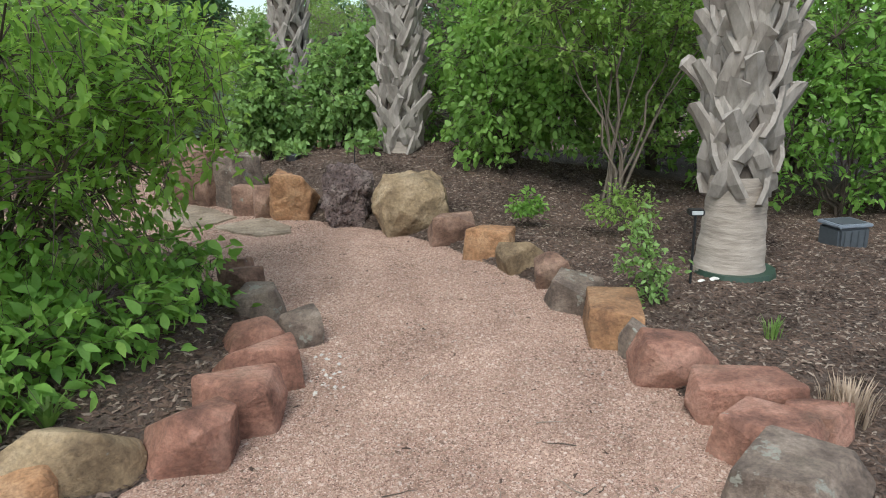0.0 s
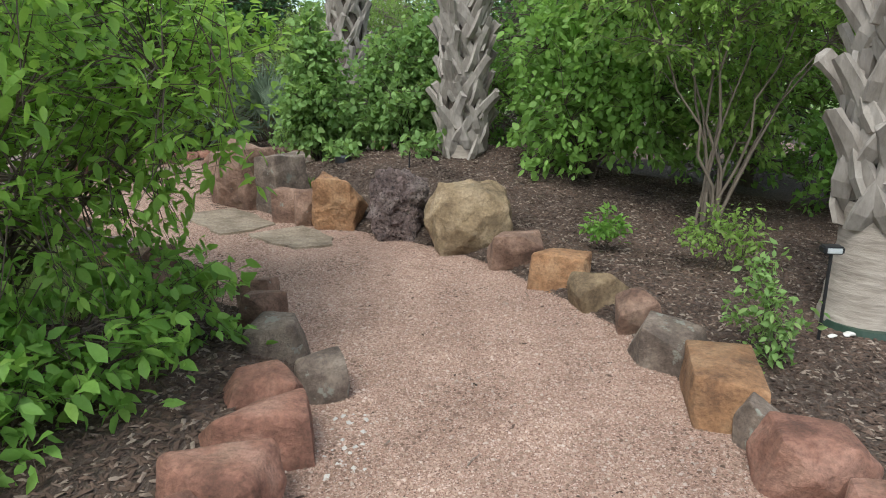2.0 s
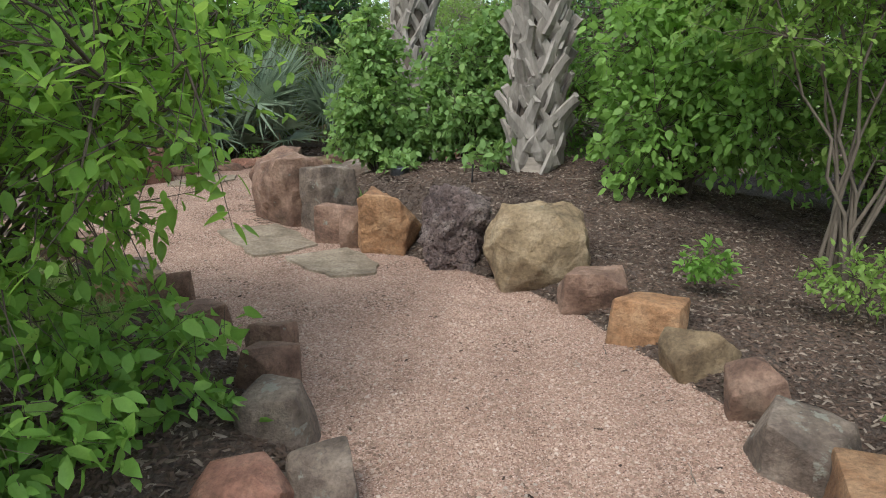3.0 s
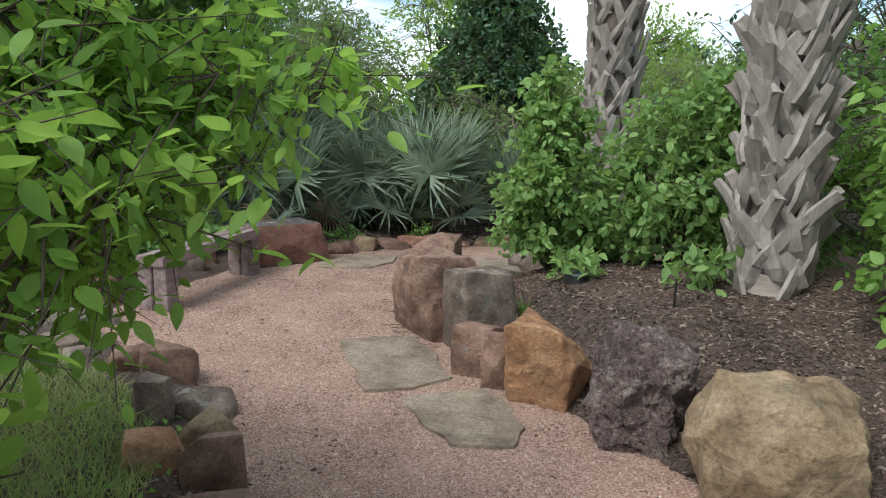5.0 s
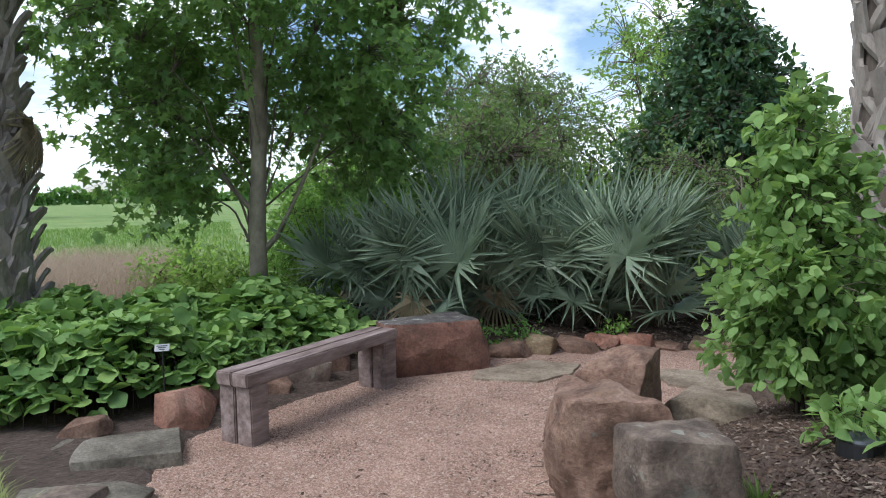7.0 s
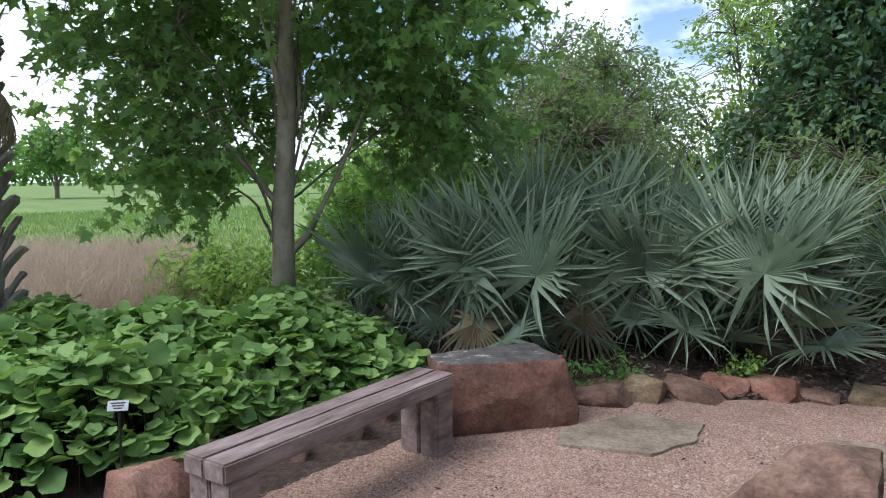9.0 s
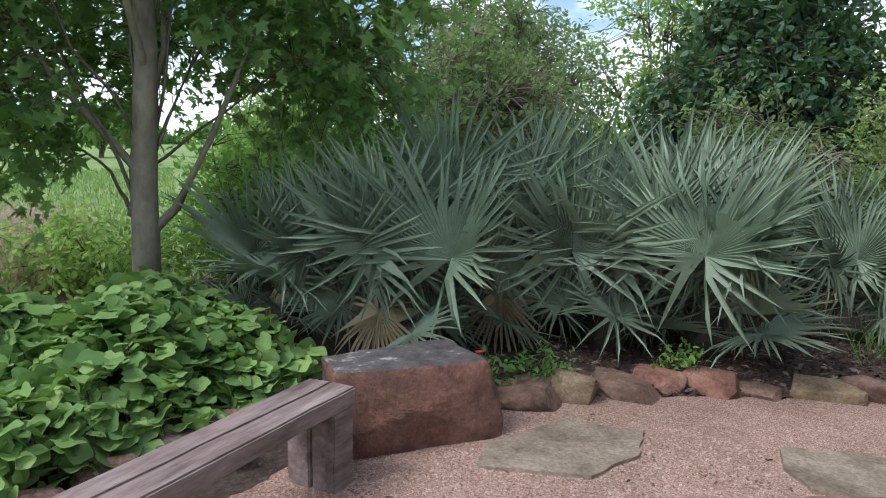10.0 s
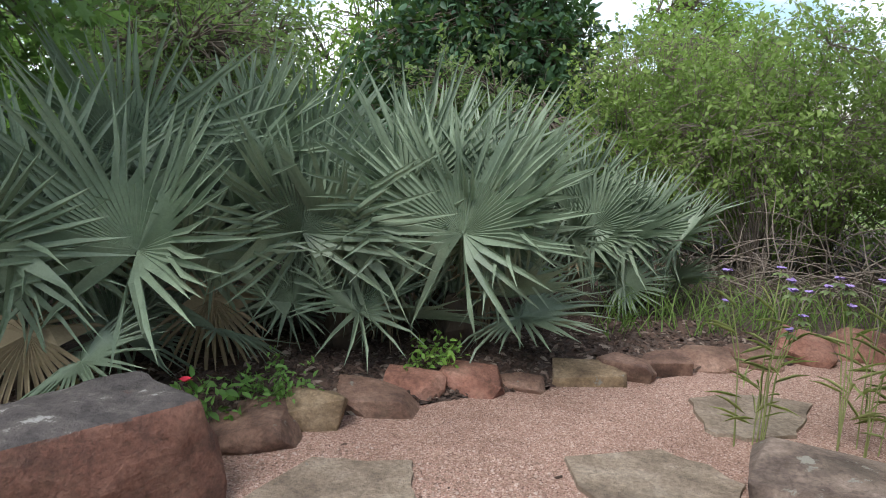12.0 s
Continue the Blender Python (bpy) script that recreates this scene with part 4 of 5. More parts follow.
# outer bed round the palms
plant("leafy_shrub", "dense shrub with soft heart-shaped green leaves", "shrub", (-2.15, 8.95, hz(-2.15, 8.95)),
      [(0, 0, .62, .42, .45, .45), (-.08, .1, 1.08, .32, .35, .4), (-.15, .05, .4, .36, .36, .32), (-.08, 0, 1.42, .15, .15, .27), (.15, .2, .35, .42, .35, .3)], 600, 13, .072, LEAF_LANTANA, TWIG, 11, shape="ovate", stems=4, stem_r=.012, twig_len=.22, droop=.5, flat=.45)
plant("leafy_shrub", "dense shrub with soft heart-shaped green leaves", "shrub", (-1.2, 8.95, hz(-1.2, 8.95)),
      [(0, 0, .55, .45, .45, .42), (-.1, .1, .9, .4, .4, .38), (.25, .4, .65, .4, .4, .5), (0, .1, .3, .6, .4, .3), (.3, .3, 1.12, .28, .3, .4)], 620, 13, .072, LEAF_LANTANA, TWIG, 12, shape="ovate", flat=.45, stems=4, stem_r=.012, twig_len=.25, droop=.5)
plant("leafy_shrub", "dense shrub with soft heart-shaped green leaves", "shrub", (.75, 8.0, hz(.75, 8.0)),
      [(-.2, -.1, .55, .55, .5, .5), (0, 0, 1.15, .75, .6, .65), (.55, -.4, .75, .5, .5, .6), (.2, .2, 1.8, .7, .6, .6)], 700, 13, .08, LEAF_SCREEN, TWIG, 13, shape="ovate", flat=.5, stems=4, stem_r=.013, twig_len=.28, droop=.5)
plant("slender_shrub", "many-stemmed shrub with fine light green leaves", "shrub", (1.6, 6.65, hz(1.6, 6.65)),
      [(-.35, .1, 1.75, .7, .6, .5), (.35, .1, 1.9, .7, .6, .6), (.0, .1, 2.5, 1.0, .8, .6), (.3, .5, 1.0, .5, .5, .5), (.95, -.1, 1.75, .6, .5, .55), (-.75, .0, 2.1, .5, .5, .4)], 780, 13, .07, LEAF_FINE, BARK, 14, stems=2, flat=.7, stem_r=.017, twig_len=.3, fork=.35)
plant("leafy_shrub", "spreading green shrub behind the palm", "shrub", (3.7, 6.55, .05),
      [(0, 0, .7, .8, .6, .6), (.5, .4, 1.4, 1.0, .8, .7), (-.7, .9, .6, .6, .5, .5)], 560, 13, .085, LEAF_LOW, TWIG, 15, stems=4, stem_r=.014, twig_len=.3)
# a screen of trees behind the beds
for k, (x, y, r, h, lf) in enumerate(((-.6, 11.6, 1.2, 2.6, LEAF_MID), (1.0, 10.2, 1.2, 3.0, LEAF_SCREEN), (2.6, 9.0, 1.2, 3.2, LEAF_SCREEN), (4.3, 8.8, 1.3, 3.6, LEAF_SCREEN), (5.6, 7.2, 1.4, 3.8, LEAF_SCREEN),
                                      (7.2, 5.4, 1.6, 4.0, LEAF_MID), (3.6, 11.6, 1.8, 5.0, LEAF_DARK), (.4, 13.8, 1.9, 4.6, LEAF_DARK), (6.6, 10.5, 2.0, 5.5, LEAF_DARK))):
    plant("background_tree", "dense green tree screening the garden's edge", "tree", (x, y, .03), [(0, 0, h * .32, r, r, h * .32), (.2, .1, h * .68, r * .9, r * .9, h * .34), (-.3, -.2, h * .5, r * 1.05, r, h * .3)],
          520, 15, .095, lf, BARK, 60 + k, stems=3, stem_r=.04, twig_len=.45, flat=.8, group="trees behind the beds")
# maple beside the hedge
plant("maple_tree", "young maple with pale trunk and lobed green leaves", "tree", (-7.32, 8.78, .03),
      [(-.5, .4, 3.4, 1.6, 1.6, 1.2), (-.7, -.7, 2.3, .8, .8, .7), (.4, 1.1, 2.6, 1.1, 1.1, .9), (-.5, -1.0, 3.1, .9, .9, .7), (-.4, .3, 4.5, 1.3, 1.3, .8), (-.4, -.7, 1.6, .6, .6, .5), (.2, 1.5, 1.9, .9, .8, .6), (.8, -.5, 3.6, .7, .7, .6), (-1.2, .4, 2.3, .9, 1.0, .8), (.8, 1.7, 3.5, .8, .8, .7)],
      1450, 13, .105, LEAF_MAPLE, BARK, 21, shape="lobe", stems=1, stem_r=.016, twig_len=.5, droop=.5, fork=.5, start=1.0)
maple = bpy.data.objects["maple_tree"]
v, q = tubes([[((-.02, 0, -.1), .14), ((0, 0, .1), .11), ((.03, .02, .6), .092), ((.03, .03, 1.2), .084), ((.1, .05, 2.0), .072), ((.13, .04, 3.2), .056), ((.18, .06, 5.0), .03)],
              [((.03, .02, .85), .036), ((.12, .2, 1.05), .03), ((.2, .42, 1.5), .022), ((.42, .7, 2.3), .01)], [((.05, .02, 1.25), .03), ((-.1, -.12, 1.5), .024), ((-.22, -.42, 1.9), .017), ((-.5, -.65, 2.6), .008)],
              [((.1, .05, 1.9), .03), ((.3, -.15, 2.3), .02), ((.45, -.4, 3.0), .01)], [((.09, .04, 1.6), .028), ((-.15, .3, 2.1), .02), ((-.5, .5, 2.8), .01)]], 12)
put("main_trunk", mesh_np("main_trunk", v, q, PALE_BARK), maple, None, "pale grey trunk")
# dark evergreen and the trees round it
plant("evergreen_tree", "dark green dense evergreen oak", "tree", (-5.8, 15.9, 0), [(0, 0, 1.1, 1.75, 1.5, 1.0), (-.05, 0, 2.1, 1.5, 1.3, .9), (.05, 0, 2.95, 1.1, 1.0, .75), (.0, 0, 3.7, .7, .7, .6), (0, 0, 4.3, .35, .35, .45)],
      2100, 16, .12, LEAF_DARK, BARK, 31, stems=3, stem_r=.05, twig_len=.4, droop=.1)
for k, (x, y, r, h, lf, sz) in enumerate(((-8.3, 13.8, 1.2, 3.4, LEAF_GREY, .07), (-9.8, 14.6, 1.4, 3.6, LEAF_GREY, .08), (-7.6, 12.6, 1.1, 2.7, LEAF_GREY, .07), (-11.5, 13.5, 1.5, 3.6, LEAF_SCREEN, .1), (-9.6, 11.6, 1.1, 1.9, LEAF_SCREEN, .09),
                                          (-8.6, 19.0, 2.0, 5.3, LEAF_FINE, .1), (-3.3, 19.5, 1.5, 3.6, LEAF_FINE, .1), (-5.2, 13.9, 1.0, 1.9, LEAF_GREY, .07), (-11.0, 18.0, 1.8, 4.3, LEAF_GREY, .1))):
    plant("garden_tree", "airy grey-green tree behind the palmettos", "tree", (x, y, 0), [(0, 0, h * .3, r, r, h * .3), (.2, 0, h * .6, r * .9, r * .9, h * .3), (-.2, .1, h * .86, r * .55, r * .55, h * .2)],
          760, 15, sz, lf, BARK, 80 + k, stems=3, stem_r=.035, twig_len=.45, group="trees behind the palmettos")
for k, (x, y, r, h) in enumerate(((-2.7, 14.5, 1.1, 2.3), (-1.2, 14.7, 1.2, 2.5), (.4, 15.2, 1.3, 2.8), (-3.9, 14.9, 1.0, 2.3), (-2.0, 15.6, 1.4, 2.55), (-3.3, 16.0, 1.4, 2.5), (-.4, 16.2, 1.5, 2.9))):
    plant("thicket_shrub", "tangled thicket with pale bare stems and light leaves", "shrub", (x, y, .02), [(0, -.1, h * .55, r, r * .8, h * .24), (.1, .1, h * .8, r * .9, r * .8, h * .25), (0, .5, h * .25, r, r * .5, h * .22)],
          700, 15, .056, LEAF_THICKET, DRY_TWIG, 120 + k, stems=14, stem_r=.013, twig_len=.35, fork=.2, group="thicket")


def tangle(x0, y0, x1, y1, n, seed):
    """Bare arching stems under the thicket."""
    rng = random.Random(seed)
    root = tagged(new("bare_stems"), "tangle of dry bare arching stems", "bush")
    for _ in range(n):
        f = rng.random()
        p = Vector((x0 + f * (x1 - x0), y0 + f * (y1 - y0) + rng.uniform(-.2, .3), 0))
        d = Vector((rng.uniform(-1, 1), rng.uniform(-.7, .2), rng.uniform(.8, 1.6))).normalized()
        line = []
        for k in range(9):
            line.append((tuple(p), .008 * (1 - k / 11)))
            d = (d + Vector((rng.uniform(-.35, .35), rng.uniform(-.3, .3), -.22))).normalized()
            p = p + d * .17
        v, q = tubes([line], 4)
        put("stem", mesh_np("stem", v, q, DRY_TWIG), root)


tangle(-3.6, 13.4, .4, 14.1, 190, 3)


# ---- hedge of round leaves behind the bench ----
def hedge(name, label, region, top, n, size, material, seed, shape="round", category="groundcover"):
    """A bed of upright-stalked leaves over a polygon, its surface rolling."""
    rng = np.random.default_rng(seed)
    poly = np.array(region)
    p = np.empty((0, 2))
    while len(p) < n:
        q = rng.uniform(poly.min(0), poly.max(0), (n, 2))
        p = np.concatenate([p, q[inside(q[:, 0], q[:, 1], poly)]])
    p = p[:n]
    g = gap_to(p[:, 0], p[:, 1], poly)
    roll = 1 + .16 * np.sin(p[:, 0] * 3.3 + 2 * np.sin(p[:, 1] * 2.1)) + .1 * np.sin(p[:, 1] * 7.1 + p[:, 0] * 4)
    z = top * roll * np.clip(.45 + g / .5, .45, 1) * (.35 + .65 * rng.random(n) ** .35)
    pts = np.column_stack([p, z])
    ax = rng.normal(size=(n, 3))
    ax[:, 2] = ax[:, 2] * .35 - .35
    root = tagged(new(name), label, category)
    v, q = leaves(pts, ax, size * (.5 + .75 * rng.random(n)), shape, rng, .68)
    put("leaf_mass", mesh_np("leaf_mass", v, q, material), root)
    few = rng.choice(n, n // 5, replace=False)
    v, q = tubes([[((pts[c, 0] + .04, pts[c, 1], 0), .004), ((pts[c, 0] + .02, pts[c, 1] + .02, pts[c, 2] * .6), .003), (tuple(pts[c]), .002)] for c in few], 3)
    tagged(put("stalk_mass", mesh_np("stalk_mass", v, q, TWIG), root), kind="stuff")


hedge("hedge", "thick low bed of round bright green leaves behind the bench", [(-5.55, 6.5), (-5.45, 7.2), (-5.6, 7.9), (-5.75, 8.7), (-5.95, 9.2), (-6.9, 9.3), (-8.2, 8.2), (-8.6, 6.2), (-7.0, 5.4), (-5.9, 5.9)],
      .59, 9800, .105, LEAF_HEDGE, 5)
hedge("groundcover", "patch of low leafy weeds on the inner bed", [(-2.1, 4.9), (-2.5, 5.4), (-3.2, 5.9), (-4.2, 5.9), (-5.3, 5.9), (-6.4, 5.4), (-5.2, 4.6), (-3.6, 4.0), (-2.6, 4.2)], .12, 1800, .045, LEAF_LOW, 6, "diamond")
plant("light_bush", "low rounded yellow-green bush beyond the maple", "shrub", (-9.3, 9.5, 0), [(0, 0, .45, .8, .7, .4), (-.7, -.3, .4, .7, .6, .4)], 260, 13, .08, LEAF_FINE, TWIG, 41, stems=3, stem_r=.01)


def grass(name, label, region, n, length, width, material, seed, lean=.35, category="grass"):
    rng = np.random.default_rng(seed)
    poly = np.array(region)
    q = rng.uniform(poly.min(0), poly.max(0), (n * 3, 2))
    q = q[inside(q[:, 0], q[:, 1], poly)][:n]
    n = len(q)
    z = height(q[:, 0], q[:, 1])
    d = rng.normal(size=(n, 2)) * lean
    L = length * (.5 + .7 * rng.random(n))
    a = rng.random(n) * 2 * np.pi
    s = np.column_stack([np.cos(a), np.sin(a), np.zeros(n)]) * width / 2
    b0 = np.column_stack([q, z - .01])
    mid = b0 + np.column_stack([d * .35 * L[:, None], L * .6])
    tip = b0 + np.column_stack([d * L[:, None], L * .92])
    v = np.stack([b0 - s, b0 + s, mid + s * .8, mid - s * .8, tip], 1).reshape(-1, 3)
    f = (np.array([(0, 1, 2), (0, 2, 3), (3, 2, 4)])[None] + (np.arange(n) * 5)[:, None, None]).reshape(-1, 3)
    tagged(put(name, mesh_np(name, v, f, material)), label, category, kind="stuff")


grass("dry_grass", "pinkish dry ornamental grass before the field", [(-9.5, 5.0), (-9.0, 7.5), (-10.0, 9.5), (-14, 11), (-18, 8), (-16, 2), (-11, 3)], 42000, .62, .005, GRASS_DRY, 2, .6)
grass("field_grass", "green field grass", [(-13, 2), (-13, 12), (-40, 26), (-40, -4)], 22000, .16, .03, GRASS, 3)
grass("weeds", "tall green grass weeds below the palmettos", [(-3.75, 11.85), (-3.25, 12.2), (-2.4, 12.8), (-1.6, 13.2), (-1.6, 13.6), (-3.3, 12.9), (-3.9, 12.3)], 420, .32, .009, GRASS, 4, .8)
grass("inner_grass", "pale green grass on the inner bed", [(-2.3, 4.9), (-2.7, 5.45), (-3.4, 5.8), (-4.6, 5.9), (-5.4, 6.0), (-5.8, 4.6), (-4.2, 3.8), (-3.0, 4.0), (-2.3, 4.4)], 17000, .11, .006, GRASS_PALE, 5, .7)

plant("light_bush", "rounded yellow-green bush behind the maple's trunk", "shrub", (-9.0, 10.5, 0), [(0, 0, .6, .7, .7, .55), (.1, .1, 1.2, .6, .6, .5)], 300, 13, .085, LEAF_SCREEN, TWIG, 42, stems=3, stem_r=.012)

# ---- small plants ----
plant("young_shrub", "young blue-green shrub with divided leaves", "shrub", (1.25, 4.2, .06), [(0, 0, .2, .16, .15, .16), (-.03, .03, .4, .1, .1, .12)], 60, 9, .045, LEAF_LANTANA, TWIG, 51, stems=3, stem_r=.006, twig_len=.14)
plant("seedling", "small leafy seedling in the mulch", "seedling", (.72, 6.05, .1), [(0, 0, .18, .15, .13, .12)], 30, 9, .055, LEAF_LOW, TWIG, 52, stems=3, stem_r=.004, twig_len=.1)
plant("young_shrub", "small leafy shrub beside the slender stems", "shrub", (1.45, 5.7, .06), [(0, 0, .25, .28, .25, .2)], 60, 10, .045, LEAF_FINE, TWIG, 53, stems=3, stem_r=.006, twig_len=.15)
plant("seedling", "low leafy plant at the shrub's foot", "seedling", (-1.75, 8.3, hz(-1.75, 8.3)), [(0, 0, .1, .2, .15, .1)], 24, 7, .09, LEAF_LANTANA, TWIG, 54, stems=2, stem_r=.004, twig_len=.12)
plant("seedling", "low leafy plant at the shrub's foot", "seedling", (-.9, 8.2, hz(-.9, 8.2)), [(0, 0, .12, .18, .15, .12)], 24, 7, .09, LEAF_LANTANA, TWIG, 55, stems=2, stem_r=.004, twig_len=.12)
plant("seedling", "low leafy plant with a red flower by the block", "seedling", (-5.35, 9.95, .03), [(0, 0, .1, .2, .15, .09)], 18, 7, .06, LEAF_MID, TWIG, 56, stems=3, stem_r=.004, twig_len=.12)
plant("seedling", "low ferny plant at the stones", "seedling", (-5.1, 10.25, .03), [(0, 0, .12, .2, .15, .1)], 30, 9, .04, LEAF_MID, TWIG, 57, stems=3, stem_r=.004, twig_len=.12)
plant("seedling", "low ferny plant at the stones", "seedling", (-4.55, 11.0, .03), [(0, 0, .12, .15, .12, .1)], 26, 9, .04, LEAF_LOW, TWIG, 58, stems=3, stem_r=.004, twig_len=.12)


def tuft(x, y, n, length, material, label, seed, spread_r=.06, lean=.5, category="grass tuft", width=.008):
    rng = np.random.default_rng(seed)
    v, f = [], []
    z0 = hz(x, y)
    for k in range(n):
        a = rng.random() * 6.28
        r = rng.random() * spread_r
        L = length * rng.uniform(.5, 1.1)
        b0 = np.array([math.cos(a) * r, math.sin(a) * r, -.01])
        o = np.array([math.cos(a), math.sin(a), 0]) * lean * rng.uniform(.2, 1)
        s = np.array([-math.sin(a), math.cos(a), 0]) * width / 2
        m1, t1 = b0 + np.array([*(o[:2] * L * .4), L * .6]), b0 + np.array([*(o[:2] * L), L * .9])
        q = len(v)
        v += [b0 - s, b0 + s, m1 + s, m1 - s, t1]
        f += [(q, q + 1, q + 2), (q, q + 2, q + 3), (q + 3, q + 2, q + 4)]
    ob = put("tuft", mesh_np("tuft", v, f, material))
    ob.matrix_basis = Matrix.Translation((x, y, z0))
    return tagged(ob, label, category)


tuft(1.68, 2.75, 220, .2, GRASS_DRY, "clipped dry bunchgrass stump in the mulch", 1, .1, .35)
tuft(1.9, 2.62, 120, .14, GRASS_DRY, "clipped dry bunchgrass stump in the mulch", 6, .08, .3)
tuft(1.73, 3.57, 40, .14, GRASS, "small green and yellow tuft in the mulch", 2, .05, .5)
tuft(-1.66, 2.7, 36, .16, GRASS, "small spiky rosette plant", 3, .02, 1.1, "rosette", .016)
tuft(-2.0, 7.95, 40, .14, GRASS, "small grass tuft at the boulders", 4, .05, .7)


def spiderwort(x, y, seed, n=8):
    rng = random.Random(seed)
    root = tagged(new("spiderwort"), "tall thin plant with small purple flowers", "flower", "purple flowers")
    root.matrix_basis = Matrix.Translation((x, y, 0))
    lines, lv, la = [], [], []
    heads = []
    for k in range(n):
        a = rng.uniform(0, 6.28)
        h = rng.uniform(.5, .82)
        r = rng.uniform(.05, .2)
        top = np.array([math.cos(a) * r, math.sin(a) * r, h])
        lines.append([((0.06 * math.cos(a), .06 * math.sin(a), 0), .0035), ((top[0] * .5, top[1] * .5, h * .55), .003), (tuple(top), .0025)])
        heads.append(top)
        for s in (.2, .35, .5, .65, .8):
            b = rng.uniform(0, 6.28)
            lv.append(np.array([top[0] * s * .8, top[1] * s * .8, h * s]))
            la.append(np.array([math.cos(b), math.sin(b), rng.uniform(.1, .9)]))
    for line in lines:
        v, q = tubes([line], 5)
        put("stem", mesh_np("stem", v, q, GRASS_PALE), root)
    tv = LEAF_V * np.array([.055, 1, 1])
    SHAPES["blade"] = (tv, LEAF_F)
    rg = np.random.default_rng(seed)
    v, q = leaves(np.array(lv), np.array(la), np.full(len(lv), .17), "blade", rg, .7)
    put("foliage", mesh_np("foliage", v, q, GRASS_PALE), root)
    for top in heads:
        SHAPES["petal"] = (ROUND_V, ROUND_F)
        k = 6
        an = np.arange(k) * 6.283 / k + rng.random()
        ax = np.column_stack([np.cos(an), np.sin(an), np.full(k, .4)])
        v, q = leaves(np.repeat(top[None], k, 0), ax, np.full(k, .026), "petal", rg, .8)
        bloom = put("flower", mesh_np("flower", v, q, PURPLE), root, None, "purple flower")
        v, q = leaves(np.repeat(top[None] - [0, 0, .02], k, 0), ax + [0, 0, -.6], np.full(k, .045), "leaf", rg, .8)
        put("bud_leaves", mesh_np("bud_leaves", v, q, LEAF_GREY), bloom)


spiderwort(-2.97, 10.8, 1)
spiderwort(-2.52, 10.95, 2)
spiderwort(-2.35, 10.95, 3, 6)
v, q = leaves(np.array([[0, 0, 0]] * 5), np.column_stack([np.cos(np.arange(5) * 1.257), np.sin(np.arange(5) * 1.257), np.full(5, .5)]), np.full(5, .035), "round", np.random.default_rng(1), .8)
ob = put("red_flower", mesh_np("red_flower", v, q, RED_PETAL))
ob.matrix_basis = Matrix.Translation((-5.33, 9.9, .27))
tagged(ob, "small red flower among low leaves", "flower")


# ---- fixtures and clutter ----
def path_light(x, y):
    root = tagged(new("path_light"), "thin black stake light beside the palm", "garden light")
    root.matrix_basis = Matrix.Translation((x, y, hz(x, y)))
    v, q = tubes([[((0, 0, -.05), .009), ((0, 0, .46), .009)]], 8)
    put("stake", mesh_np("stake", v, q, BLACK), root)
    head = part("lamp_head", box_bm(0, 0, .485, .1, .07, .04, .008), BLACK, root)
    part("lens", box_bm(0, -.037, .485, .07, .004, .025, .001), SIGN, head, "pale lens")


path_light(1.60, 4.5)


LID = plain_mat("pale_blue_grey_plastic", (0.22, 0.25, 0.29), 0.45)


def utility_box(x, y):
    root = tagged(new("utility_box"), "grey-green plastic utility box in the mulch", "utility box")
    root.matrix_basis = pose(x, y, hz(x, y), 0, 0, 12)
    part("body", box_bm(0, 0, .07, .28, .24, .20, .02), GREY_PLASTIC, root)
    lid = part("lid", box_bm(0, 0, .182, .3, .26, .026, .008), LID, root)
    part("lid_panel", box_bm(0, 0, .1965, .24, .2, .006, .002), GREY_PLASTIC, lid)
    for x in (-.09, -.03, .03, .09):
        part("rib", box_bm(x, -.122, .07, .012, .012, .15, .003), GREY_PLASTIC, root)


utility_box(3.13, 5.5)


def bed_light(x, y):
    root = tagged(new("bed_light"), "low round dark light set in the mulch", "garden light")
    root.matrix_basis = Matrix.Translation((x, y, hz(x, y)))
    bmx = bmesh.new()
    bmesh.ops.create_cone(bmx, cap_ends=True, segments=24, radius1=.09, radius2=.085, depth=.06, matrix=Matrix.Translation((0, 0, .02)))
    part("body", bmx, BLACK, root)
    bmx = bmesh.new()
    bmesh.ops.create_cone(bmx, cap_ends=True, segments=24, radius1=.07, radius2=.065, depth=.012, matrix=Matrix.Translation((0, 0, .056)))
    part("cover", bmx, GREY_PLASTIC, root)


bed_light(-1.72, 8.22)


def plant_label(x, y, z):
    root = tagged(new("plant_label"), "small pale plant label on a dark stake", "plant label")
    root.matrix_basis = pose(x, y, 0, 0, 0, 60)
    v, q = tubes([[((0, 0, 0), .006), ((0, 0, z), .006)]], 6)
    put("stake", mesh_np("stake", v, q, BLACK), root)
    bmx = box_bm(0, 0, 0, .09, .004, .05, .001)
    bmx.transform(Matrix.Translation((0, -.01, z)) @ Matrix.Rotation(radians(-35), 4, "X"))
    plate = part("plate", bmx, SIGN, root)
    for k in range(3):
        bmx = box_bm(0, -.0035, .012 - k * .012, 0.065 - .015 * k, .002, .005, .0005)
        bmx.transform(Matrix.Translation((0, -.01, z)) @ Matrix.Rotation(radians(-35), 4, "X"))
        part("text_line", bmx, BLACK, plate)


